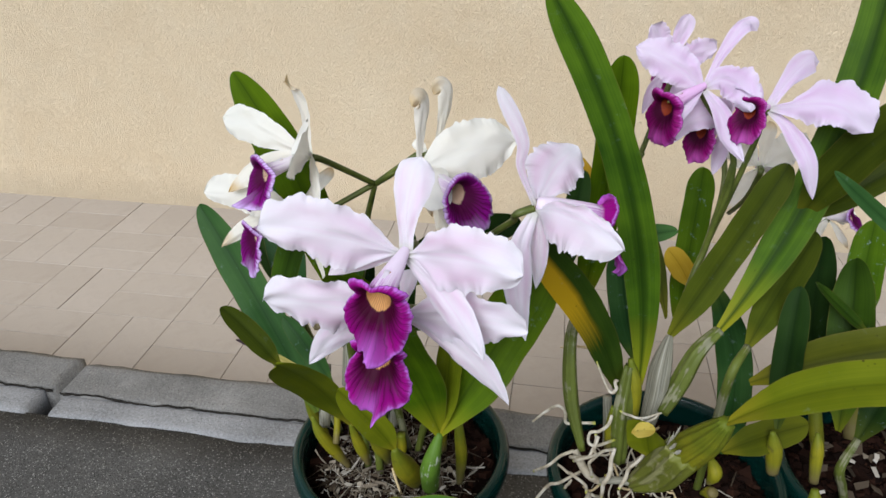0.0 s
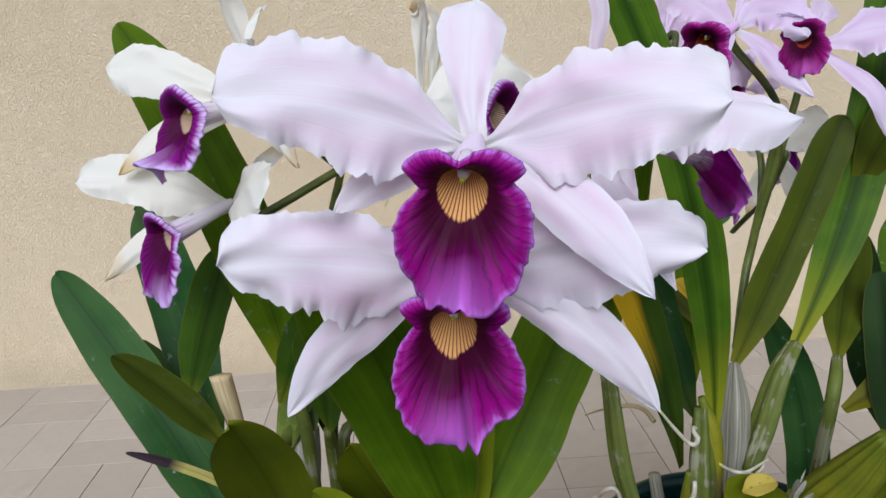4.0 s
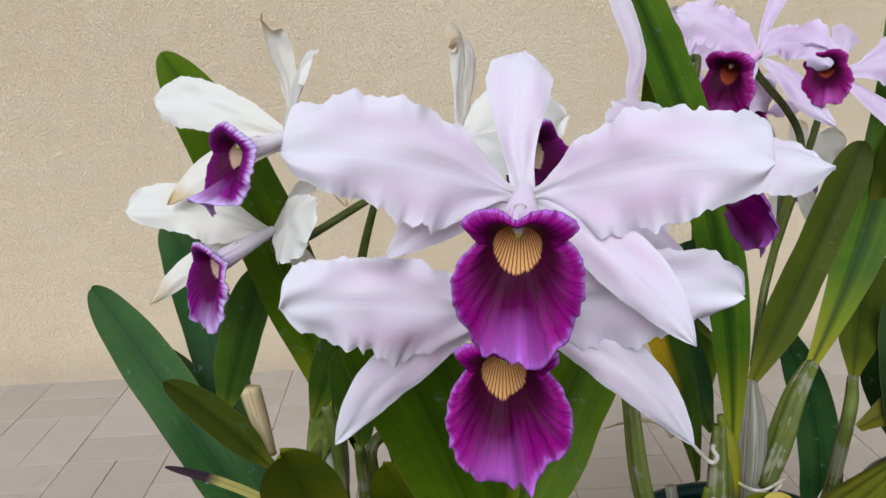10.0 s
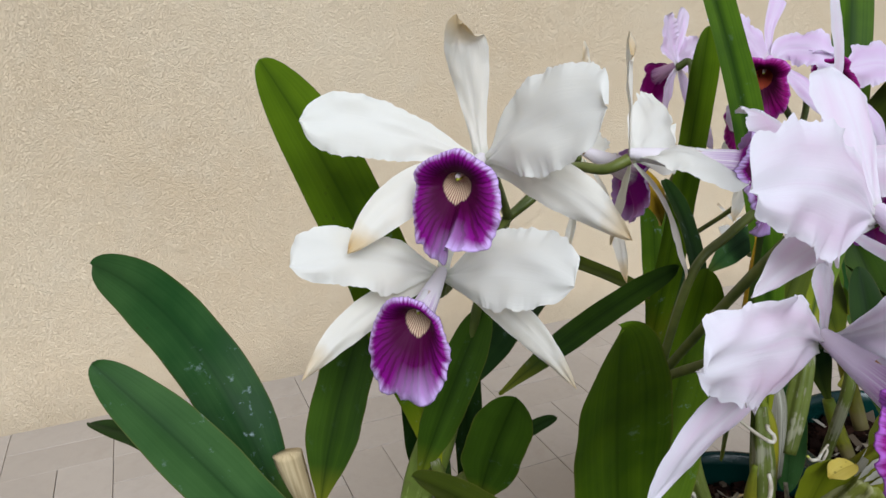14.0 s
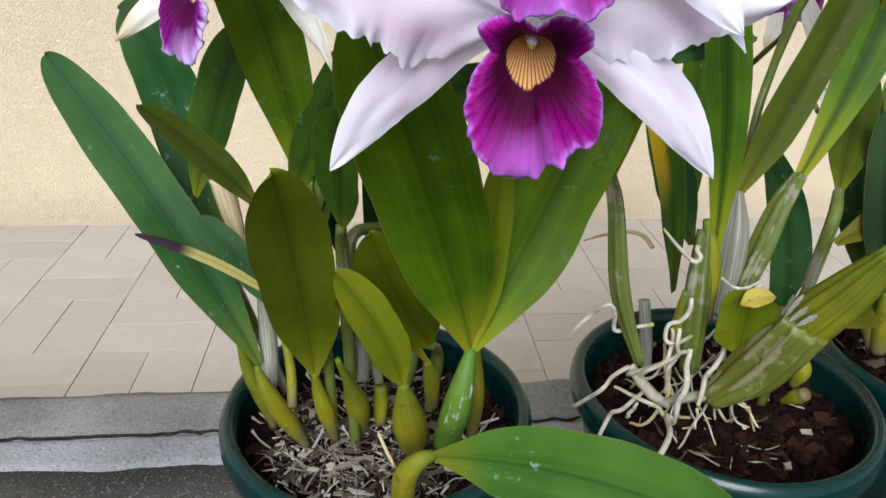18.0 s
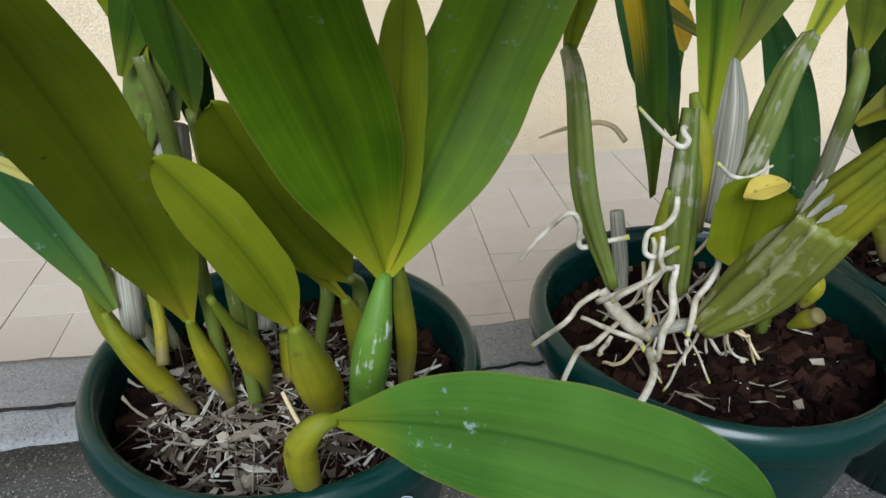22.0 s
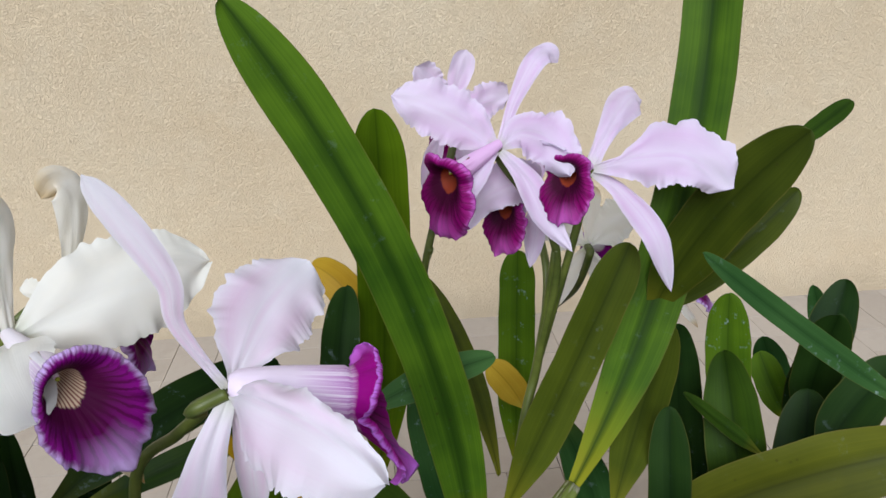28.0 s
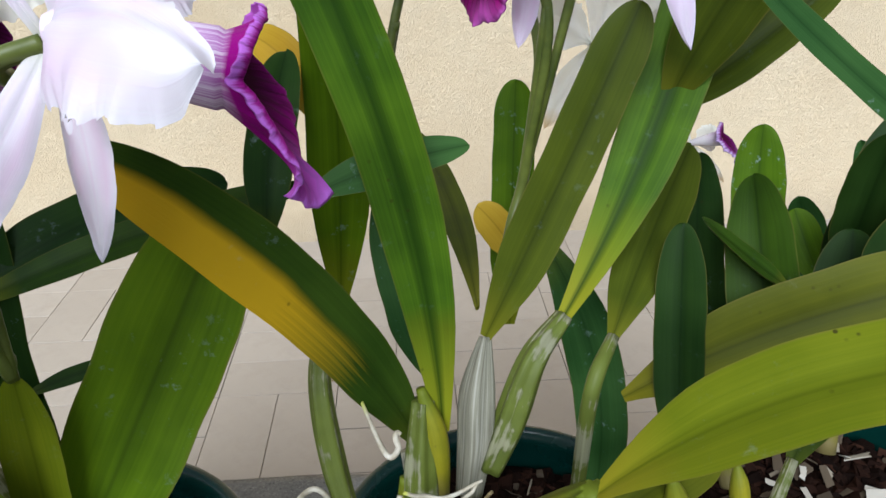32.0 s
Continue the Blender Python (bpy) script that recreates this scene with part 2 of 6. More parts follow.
CANE = cane_mat("sheathed_cane", (0.115, 0.145, 0.022), (0.250, 0.250, 0.150), 0.42)
TORN = cane_mat("torn_sheath", (0.42, 0.39, 0.28), (0.66, 0.63, 0.54), 0.60)
SHEATH = cane_mat("green_sheath", (0.150, 0.165, 0.022), (0.270, 0.265, 0.110), 0.45)
PEEL_GREEN = cane_mat("bud_sheath", (0.165, 0.225, 0.035), (0.225, 0.285, 0.065), 0.45)
PEEL = cane_mat("peeling_bulb", (0.11, 0.22, 0.02), (0.42, 0.47, 0.36), 0.40)
papery = Mat("papery_sheath", 0.75, 0.2)
pv = papery.coords("UV", (34, 1.2, 1))
papery.colour(papery.ramp(papery.noise(1.0, 5, pv), [(0.25, (0.10, 0.09, 0.065)), (0.5, (0.26, 0.25, 0.19)), (0.75, (0.50, 0.49, 0.43))]))
papery.bump(papery.noise(1.0, 4, pv), 0.5, 0.001)
papery.thin(0.15)
PAPER = papery.m
straw = Mat("straw_sheath", 0.7, 0.2)
sv = straw.coords("UV", (24, 1.0, 1))
straw.colour(straw.ramp(straw.noise(1.0, 5, sv), [(0.2, (0.34, 0.22, 0.09)), (0.6, (0.66, 0.53, 0.31)), (0.85, (0.76, 0.66, 0.46))]))
straw.bump(straw.noise(1.0, 4, sv), 0.5, 0.001)
STRAW = straw.m
stemm = Mat("flower_stem", 0.45)
stemm.colour(stemm.ramp(stemm.noise(60, 4, stemm.coords("Object")), [(0.3, (0.045, 0.065, 0.010)), (0.7, (0.125, 0.150, 0.026))]))
STEM = stemm.m
rootm = Mat("aerial_root", 0.7, 0.25)
rx_, ry_ = rootm.uv()
rn = rootm.noise(90, 5, rootm.coords("Object"))
rc = rootm.ramp(rn, [(0.25, (0.17, 0.135, 0.085)), (0.5, (0.40, 0.355, 0.27)), (0.75, (0.62, 0.59, 0.51))])
rootm.colour(rootm.mix(rootm.ramp(ry_, [(0.93, 0.0), (0.985, 0.9)]), rc, (0.38, 0.40, 0.05)))
rootm.bump(rn, 0.5, 0.001)
ROOT = rootm.m


def petal_mat(name, white, blush, amount, withered=0.0, sheen=0.5):
    M = Mat(name, sheen, 0.25)
    x, y = M.uv()
    v = M.coords("UV", (44, 1.7, 1))
    ob = M.coords("Object")
    vein = M.noise(1.0, 4, v)
    cloud = M.noise(22, 3, ob)
    mid = M.ramp(M.math("ABSOLUTE", M.math("SUBTRACT", x, 0.5)), [(0.0, 0.75), (0.05, 0.35), (0.30, 1.0), (0.5, 0.15)])
    body = M.ramp(y, [(0.0, 0.2), (0.3, 1.0), (0.65, 0.8), (1.0, 0.05)])
    f = M.math("MULTIPLY", M.math("MULTIPLY", mid, body), M.math("MULTIPLY_ADD", cloud, 1.5, 0.0))
    f = M.math("MULTIPLY", M.math("ADD", f, M.math("MULTIPLY_ADD", vein, 0.3, -0.15)), amount)
    c = M.mix(f, white, blush)
    foot = M.ramp(y, [(0.0, 1.0), (0.10, 0.0)])
    c = M.mix(M.math("MULTIPLY", foot, 0.5), c, (0.70, 0.74, 0.55))
    if withered:
        w = M.ramp(M.math("ADD", y, M.math("MULTIPLY_ADD", M.noise(60, 4, ob), 0.3, -0.15)), [(0.78, 0.0), (1.0, 1.0)])
        c = M.mix(M.math("MULTIPLY", w, withered), c, (0.72, 0.55, 0.27))
    M.colour(c)
    M.bump(M.math("ADD", M.math("MULTIPLY", vein, 0.6), M.math("ADD", M.math("MULTIPLY", cloud, 1.4), M.math("MULTIPLY", M.noise(75, 3, ob), 0.45))), 0.32, 0.0009)
    M.thin(0.46)
    return M.m


PETAL = {
    "pink": petal_mat("petal_blush", (0.91, 0.895, 0.935), (0.86, 0.60, 0.79), 0.66),
    "white": petal_mat("petal_ivory", (0.91, 0.90, 0.85), (0.88, 0.84, 0.74), 0.4, 0.0),
    "lilac": petal_mat("petal_lilac", (0.86, 0.79, 0.90), (0.76, 0.50, 0.77), 0.66),
    "withered": petal_mat("petal_withering", (0.91, 0.89, 0.83), (0.87, 0.82, 0.69), 0.4, 0.9, 0.6),
}


def lip_mat(name, tube, throat, deep, bright, rim, outer=False, pale=0.0):
    """Velvet lip. Along the surface: pale tube, lined ochre throat, dark mouth, bright blade, paler frill."""
    M = Mat(name, 0.55, 0.10)
    x, y = M.uv()
    ob = M.coords("Object")
    fan = M.coords("UV", (58, 1.4, 1))
    vein = M.noise(1.0, 3, fan, 0.6, 0.8)
    n = M.noise(70, 3, ob)
    m = M.math("ABSOLUTE", M.math("SUBTRACT", x, 0.5))
    dark = M.ramp(vein, [(0.34, 1.0), (0.47, 0.0)])
    if outer:
        c = M.mix(M.ramp(M.math("ADD", y, M.math("MULTIPLY_ADD", n, 0.12, -0.06)), [(0.40, 0.0), (0.50, 1.0)]), M.mix(M.math("MULTIPLY", M.ramp(vein, [(0.42, 1.0), (0.60, 0.0)]), M.ramp(y, [(0.22, 0.0), (0.42, 0.8)])), tube, M.mix(0.5, bright, rim)), M.mix(M.ramp(y, [(0.75, 0.0), (1.0, 0.7)]), bright, rim))
    else:
        out = M.math("ADD", y, M.math("MULTIPLY_ADD", vein, 0.20, -0.10))
        c = M.ramp(out, [(0.57, deep), (0.75, tuple(0.5 * (p + q) for p, q in zip(deep, bright))), (0.88, bright), (0.94 - 0.08 * pale, tuple((0.92 - 0.3 * pale) * p + (0.12 + 0.3 * pale) * q for p, q in zip(bright, rim))), (0.99 - 0.03 * pale, rim)])
        ray = M.math("SINE", M.math("ADD", M.math("MULTIPLY", x, 6.2832 * 44), M.math("MULTIPLY", M.noise(1.0, 3, M.coords("UV", (9, 5, 1))), 9.0)))
        lines = M.ramp(M.math("ADD", ray, M.math("MULTIPLY_ADD", vein, 1.0, -0.5)), [(0.70 - 1.2 * pale, 0.0), (1.05 - 0.9 * pale, 1.0)])
        c = M.mix(M.math("MULTIPLY", lines, M.ramp(y, [(0.45, 0.3), (0.70, 0.8), (0.97, 0.35)])), c, deep)
        c = M.mix(M.math("MULTIPLY", dark, 0.3), c, deep)
        keel = M.math("MULTIPLY", M.ramp(M.math("ADD", m, M.math("MULTIPLY_ADD", vein, 0.03, -0.015)), [(0.0, 1.0), (0.075, 0.0)]), M.ramp(y, [(0.66, 0.0), (0.92, 0.8)]))
        c = M.mix(keel, c, rim)
        line = M.math("SINE", M.math("MULTIPLY", x, 6.2832 * 40))
        tl = M.ramp(M.math("ADD", line, M.math("MULTIPLY_ADD", n, 0.9, -0.45)), [(0.25, 0.0), (0.7, 1.0)])
        tc = M.mix(M.math("MULTIPLY", tl, 0.85), throat, (0.17, 0.02, 0.025))
        tc = M.mix(M.ramp(M.math("ADD", m, M.math("MULTIPLY", y, 0.25)), [(0.405, 0.0), (0.44, 1.0)]), tc, tuple(0.5 * q + 0.32 for q in tube))
        mouth = M.math("ADD", M.math("ADD", y, M.math("MULTIPLY", m, 0.26)), M.math("MULTIPLY_ADD", vein, 0.05, -0.025))
        c = M.mix(M.ramp(mouth, [(0.458, 1.0), (0.474, 0.0)]), c, tc)
    M.colour(c)
    M.bump(M.math("ADD", vein, M.math("MULTIPLY", n, 0.6)), 0.4, 0.0007)
    M.thin(0.2)
    return M.m


LIP_TONES = {
    "pink": ((0.88, 0.76, 0.90), (0.74, 0.40, 0.14), (0.050, 0.001, 0.020), (0.300, 0.002, 0.210), (0.56, 0.17, 0.70)),
    "white": ((0.86, 0.80, 0.84), (0.66, 0.50, 0.34), (0.065, 0.001, 0.036), (0.245, 0.005, 0.235), (0.70, 0.50, 0.88)),
    "lilac": ((0.82, 0.52, 0.80), (0.26, 0.045, 0.012), (0.042, 0.001, 0.018), (0.250, 0.003, 0.140), (0.52, 0.11, 0.46)),
}
LIP = {k: (lip_mat("lip_inside_" + k, *v, pale=0.34 if k == "white" else 0.0), lip_mat("lip_outside_" + k, *v, outer=True)) for k, v in LIP_TONES.items()}
column_m = Mat("column_wax", 0.55, 0.2)
column_m.colour(column_m.ramp(column_m.noise(120, 3, column_m.coords("Object")), [(0.35, (0.70, 0.50, 0.60)), (0.65, (0.80, 0.70, 0.66))]))
COLUMN = column_m.m
anther_m = Mat("anther_cap", 0.55, 0.2)
anther_m.colour((0.42, 0.42, 0.05))
ANTHER = anther_m.m

wallm = Mat("stucco_paint", 0.85, 0.15)
wo = wallm.coords("Object")
w_big = wallm.noise(1.7, 4, wo)
w_mid = wallm.noise(14, 5, wo)
wc = wallm.ramp(w_big, [(0.3, (0.680, 0.540, 0.360)), (0.7, (0.750, 0.620, 0.435))])
wc = wallm.mix(wallm.ramp(w_mid, [(0.45, 0.0), (0.8, 0.45)]), wc, (0.730, 0.625, 0.460))
ws = wallm.n.new("ShaderNodeSeparateXYZ")
wallm.l.new(wo, ws.inputs[0])
foot = wallm.ramp(wallm.math("ADD", ws.outputs[2], wallm.math("MULTIPLY_ADD", w_mid, 0.10, -0.05)), [(0.015, 1.0), (0.10, 0.0)])
wc = wallm.mix(wallm.math("MULTIPLY", foot, 0.35), wc, (0.40, 0.34, 0.25))
wallm.colour(wc)
worm = wallm.noise(165, 3, wallm.coords("Object", (1.25, 1, 0.8)), 0.6, 1.6)
wallm.bump(wallm.math("ADD", wallm.ramp(worm, [(0.36, 0.0), (0.62, 1.0)]), wallm.math("MULTIPLY", w_mid, 1.0)), 0.70, 0.0036)
WALL = wallm.m
tilem = Mat("fired_clay_tile", 0.7, 0.3)
to = tilem.coords("Object")
tcl = tilem.ramp(tilem.math("ADD", tilem.math("MULTIPLY", tilem.rand(), 0.35), tilem.math("MULTIPLY", tilem.noise(7, 4, to), 0.65)), [(0.1, (0.37, 0.318, 0.265)), (0.5, (0.415, 0.362, 0.305)), (0.9, (0.46, 0.405, 0.35))])
tcl = tilem.mix(tilem.ramp(tilem.noise(19, 6, to, 0.7), [(0.48, 0.0), (0.8, 0.4)]), tcl, (0.31, 0.26, 0.21))
tilem.colour(tcl)
tilem.bump(tilem.noise(160, 4, to), 0.3, 0.0008)
TILE = tilem.m
groutm = Mat("dirty_grout", 0.9, 0.1)
groutm.colour(groutm.ramp(groutm.noise(55, 5, groutm.coords("Object")), [(0.3, (0.22, 0.19, 0.16)), (0.7, (0.38, 0.34, 0.29))]))
GROUT = groutm.m


def concrete(name, lo, hi, fleck, fine=180, stain=0.6, depth=0.0015, show=0.5):
    """Weathered concrete: clouded paste, small pale stones and dark pits. show: how far the stones stand out."""
    M = Mat(name, 0.88, 0.2)
    o = M.coords("Object")
    n1, n2 = M.noise(6, 6, o, 0.65), M.noise(fine * 1.5, 5, o, 0.75)
    c = M.ramp(M.math("ADD", M.math("MULTIPLY", n1, 0.45), M.math("MULTIPLY", n2, 0.55)), [(0.36, lo), (0.64, hi)])
    warp = M.n.new("ShaderNodeVectorMath")
    warp.operation = "MULTIPLY_ADD"
    wob = M.node("ShaderNodeTexNoise", Scale=fine * 2.0)
    M.l.new(o, wob.inputs["Vector"])
    M.l.new(wob.outputs["Color"], warp.inputs[0])
    warp.inputs[1].default_value = (0.6 / fine,) * 3
    M.l.new(o, warp.inputs[2])
    v = M.node("ShaderNodeTexVoronoi", Scale=fine * 1.9)
    M.l.new(warp.outputs[0], v.inputs["Vector"])
    sp = M.n.new("ShaderNodeSeparateColor")
    M.l.new(v.outputs["Color"], sp.inputs[0])
    near = M.ramp(v.outputs["Distance"], [(0.22, 1.0), (0.50, 0.0)])
    st = M.math("MULTIPLY", M.ramp(sp.outputs[0], [(0.55, 0.0), (0.90, 1.0)]), near)
    c = M.mix(M.math("MULTIPLY", st, show), c, fleck)
    pit = M.math("MULTIPLY", M.ramp(sp.outputs[1], [(0.78, 0.0), (0.84, 1.0)]), near)
    c = M.mix(M.math("MULTIPLY", pit, show), c, tuple(q * 0.3 for q in lo))
    c = M.mix(M.math("MULTIPLY", M.ramp(M.noise(2.6, 5, o, 0.7), [(0.45, 0.0), (0.72, 1.0)]), stain), c, tuple(q * 0.5 for q in lo))
    M.colour(c)
    M.bump(M.math("ADD", M.math("SUBTRACT", M.math("MULTIPLY", st, 0.8), pit), M.math("MULTIPLY", n2, 1.4)), 0.8, depth)
    return M.m


SLAB = concrete("exposed_aggregate", (0.050, 0.049, 0.046), (0.135, 0.131, 0.122), (0.46, 0.45, 0.42), 210, 0.45, 0.0025, 0.85)
KERB = concrete("weathered_concrete", (0.125, 0.122, 0.115), (0.300, 0.292, 0.275), (0.38, 0.37, 0.35), 190, 0.45, 0.0012, 0.5)
MORTAR = concrete("pale_mortar", (0.17, 0.17, 0.168), (0.37, 0.37, 0.372), (0.46, 0.46, 0.465), 170, 0.40, 0.0012, 0.35)
crackm = Mat("joint_dirt", 0.95, 0.1)
crackm.colour(crackm.ramp(crackm.noise(160, 4, crackm.coords("Object")), [(0.3, (0.008, 0.007, 0.006)), (0.7, (0.03, 0.027, 0.023))]))
CRACK = crackm.m
potm = Mat("green_plastic", 0.30, 0.38)
po = potm.coords("Object")
potm.colour(potm.mix(potm.ramp(potm.noise(9, 5, po), [(0.4, 0.0), (0.75, 0.5)]), (0.0015, 0.020, 0.016), (0.004, 0.032, 0.027)))
potm.rough(potm.math("MULTIPLY_ADD", potm.noise(30, 5, po), 0.28, 0.10))
potm.bump(potm.noise(160, 3, po), 0.08, 0.0006)
POT = potm.m
barkm = Mat("bark_chip", 0.95, 0.03)
bo = barkm.coords("Object")
isl = barkm.n.new("ShaderNodeNewGeometry").outputs["Random Per Island"]
barkm.colour(barkm.mix(barkm.ramp(barkm.noise(90, 5, bo), [(0.3, 0.0), (0.8, 0.8)]), barkm.ramp(isl, [(0.0, (0.004, 0.0025, 0.002)), (0.6, (0.013, 0.006, 0.004)), (1.0, (0.038, 0.017, 0.011))]), (0.010, 0.006, 0.005)))
barkm.bump(barkm.noise(120, 5, bo), 0.8, 0.002)
BARK = barkm.m
flakem = Mat("dry_flake", 0.85, 0.15)
fi = flakem.n.new("ShaderNodeNewGeometry").outputs["Random Per Island"]
flakem.colour(flakem.ramp(fi, [(0.0, (0.030, 0.021, 0.014)), (0.45, (0.115, 0.088, 0.060)), (0.75, (0.31, 0.27, 0.21)), (1.0, (0.60, 0.57, 0.51))]))
flakem.thin(0.1)
FLAKE = flakem.m

# ---------------------------------------------------------------- builders


def mesh_of(name, verts, faces, uvs=None, smooth=True):
    me = bpy.data.meshes.new(name)
    me.from_pydata([tuple(v) for v in verts], [], faces)
    if uvs is not None:
        layer = me.uv_layers.new(name="UVMap")
        idx = np.zeros(len(me.loops), dtype=np.int32)
        me.loops.foreach_get("vertex_index", idx)
        layer.data.foreach_set("uv", np.asarray(uvs, dtype=np.float32)[idx].ravel())
    if smooth:
        me.polygons.foreach_set("use_smooth", [True] * len(me.polygons))
    me.update()
    return me


def put(name, me, material, parent=None, label=""):
    ob = new(name, me)
    if len(me.materials) == 0:
        me.materials.append(material)
    if parent is not None:
        ob.parent = parent
        ob.matrix_parent_inverse = parent.matrix_world.inverted() if parent.type != "EMPTY" else Matrix.Translation(-parent.location)
    return tagged(ob, label)


def thing(name, at, label, category, group="", kind=""):
    ob = new(name)
    ob.location = at
    ob.empty_display_size = 0.05
    return tagged(ob, label, category, group, kind)


def part(name, bm, material, parent, label=""):
    me = bpy.data.meshes.new(name)
    bm.to_mesh(me)
    bm.free()
    return put(name, me, material, parent, label)


def unit(v):
    v = np.asarray(v, float)
    return v / (np.linalg.norm(v, axis=-1, keepdims=True) + 1e-12)


def bend(base, mid, tip, u):
    """Quadratic arc through three places."""
    b, m, t = (np.asarray(p, float) for p in (base, mid, tip))
    d1, d2 = np.linalg.norm(m - b), np.linalg.norm(t - m)
    k = min(0.75, max(0.25, d1 / (d1 + d2)))
    c = (m - (1 - k) ** 2 * b - k * k * t) / (2 * k * (1 - k))
    u = u[:, None]
    return (1 - u) ** 2 * b + 2 * u * (1 - u) * c + u * u * t, unit(2 * (1 - u) * (c - b) + 2 * u * (t - c))


def leaf_shape(u):
    neck = 0.14
    w = neck + (1 - neck) * np.sin(np.clip(u / 0.40, 0, 1) * math.pi / 2) ** 1.15
    end = np.clip((u - 0.62) / 0.38, 0, 1)
    return w * np.sqrt(np.clip(1 - end ** 2.3, 0.0, 1)) + 0.004


def strap_shape(u):
    w = 0.22 + 0.78 * np.sin(np.clip(u / 0.34, 0, 1) * math.pi / 2) ** 1.1
    end = np.clip((u - 0.84) / 0.16, 0, 1)
    return w * (1 - 0.10 * np.clip(u - 0.4, 0, 1)) * np.sqrt(np.clip(1 - end ** 2.2, 0, 1)) + 0.004


def blade(name, base, mid, tip, width, hint, shape, fold=0.12, cup=0.0, thick=0.0016, n=26, m=10, ruffle=0.0, waves=4.0, twist=0.0, wobble=0.03, seed=0, curl=0.0):
    """A leaf or sheath: a thin closed shell along an arc, folded at its midrib, with ruffled margins."""
    rnd = np.random.RandomState(seed)
    u = 1 - (1 - np.linspace(0, 1, n + 1)) ** 1.55
    P, T = bend(base, mid, tip, u)
    N = np.asarray(hint, float)[None, :] - (T @ np.asarray(hint, float))[:, None] * T
    N = unit(N)
    S = np.cross(T, N)
    ang = np.radians(twist) * u[:, None]
    S, N = S * np.cos(ang) + N * np.sin(ang), N * np.cos(ang) - S * np.sin(ang)
    s = np.linspace(-1, 1, m + 1)
    s = np.sign(s) * np.abs(s) ** 0.85
    ph = rnd.rand(8) * 6.283
    half = width / 2 * shape(u)
    hl = half * (1 + wobble * (np.sin(u * 17 + ph[0]) + np.sin(u * 31 + ph[1])) * 0.6)
    hr = half * (1 + wobble * (np.sin(u * 15 + ph[2]) + np.sin(u * 37 + ph[3])) * 0.6)
    side = np.where(s[None, :] < 0, hl[:, None], hr[:, None]) * s[None, :]
    a = np.abs(s)[None, :]
    env = np.clip((u - 0.12) / 0.3, 0, 1)[:, None]
    def wave():
        fr = waves * (0.7 + 0.9 * rnd.rand(4)) * np.array([0.6, 1.0, 1.7, 2.6])
        am = np.array([0.9, 0.7, 0.5, 0.35]) * (0.5 + rnd.rand(4))
        return (am * np.sin(6.283 * fr * u[:, None] + rnd.rand(4) * 6.283)).sum(1)[:, None]

    wv = np.where(s[None, :] < 0, wave(), wave())
    lift = half[:, None] * (fold * (np.sqrt(a * a + 0.02) - 0.14) + cup * a * a) + ruffle * width * env * a ** 2.6 * wv * 0.5
    lift = lift + width * 0.05 * np.sin(u * 5 + ph[0])[:, None] * s[None, :] + curl * width * (u[:, None] ** 4)
    top = P[:, None, :] + S[:, None, :] * side[:, :, None] + N[:, None, :] * lift[:, :, None]
    th = thick * (1 - a ** 4) * np.clip(1.04 - u[:, None] ** 6, 0, 1)
    low = top - N[:, None, :] * th[:, :, None]
    row, lay = m + 1, (n + 1) * (m + 1)
    verts = list(top.reshape(-1, 3)) + list(low.reshape(-1, 3))
    uvs = [(0.5 + 0.5 * q, w) for w in u for q in s] * 2
    faces = []
    for i in range(n):
        for j in range(m):
            k = i * row + j
            faces.append((k, k + 1, k + row + 1, k + row))
            faces.append((lay + k, lay + k + row, lay + k + row + 1, lay + k + 1))
    return mesh_of(name, verts, faces, uvs)


def spline(points, n):
    """A smooth line through places (Catmull-Rom)."""
    p = np.asarray(points, float)
    p = np.vstack([2 * p[0] - p[1], p, 2 * p[-1] - p[-2]])
    out = []
    for i in range(1, len(p) - 2):
        for t in np.linspace(0, 1, n, endpoint=False):
            a, b, c, d = p[i - 1], p[i], p[i + 1], p[i + 2]
            out.append(0.5 * (2 * b + (c - a) * t + (2 * a - 5 * b + 4 * c - d) * t * t + (3 * b - a - 3 * c + d) * t ** 3))
    out.append(p[-2])
    return np.array(out)


def tube(name, points, radii, n=6, seg=10, ribs=0, rib=0.0, seed=0, wiggle=0.0, flat=1.0):
    """A swept round body with its radius given at each place."""
    rnd = np.random.RandomState(seed)
    P = spline(points, n)
    if wiggle:
        k = np.linspace(0, 1, len(P))
        for ax in range(3):
            P[:, ax] += wiggle * np.sin(k * (7 + 6 * rnd.rand()) + rnd.rand() * 6) * np.sin(k * math.pi)
    R = np.maximum(spline([(r, 0, 0) for r in radii], 24)[:, 0], 0.0002)
    R = np.interp(np.linspace(0, 1, len(P)), np.linspace(0, 1, len(R)), R)
    T = unit(np.gradient(P, axis=0))
    X = unit(np.cross(T[0], (0.31, 0.9, 0.17)))
    verts, uvs, faces = [], [], []
    for i in range(len(P)):
        X = unit(X - T[i] * (X @ T[i]))
        Y = np.cross(T[i], X)
        for j in range(seg):
            th = 6.2832 * j / seg
            r = R[i] * (1 + (rib * math.cos(ribs * th) if ribs else 0.0))
            verts.append(P[i] + X * (r * math.cos(th)) + Y * (r * flat * math.sin(th)))
            uvs.append((j / seg, i / (len(P) - 1)))
    for i in range(len(P) - 1):
        for j in range(seg):
            a, b = i * seg + j, i * seg + (j + 1) % seg
            faces.append((a, b, b + seg, a + seg))
    faces.append(tuple(range(seg - 1, -1, -1)))
    faces.append(tuple((len(P) - 1) * seg + j for j in range(seg)))
    return mesh_of(name, verts, faces, uvs)


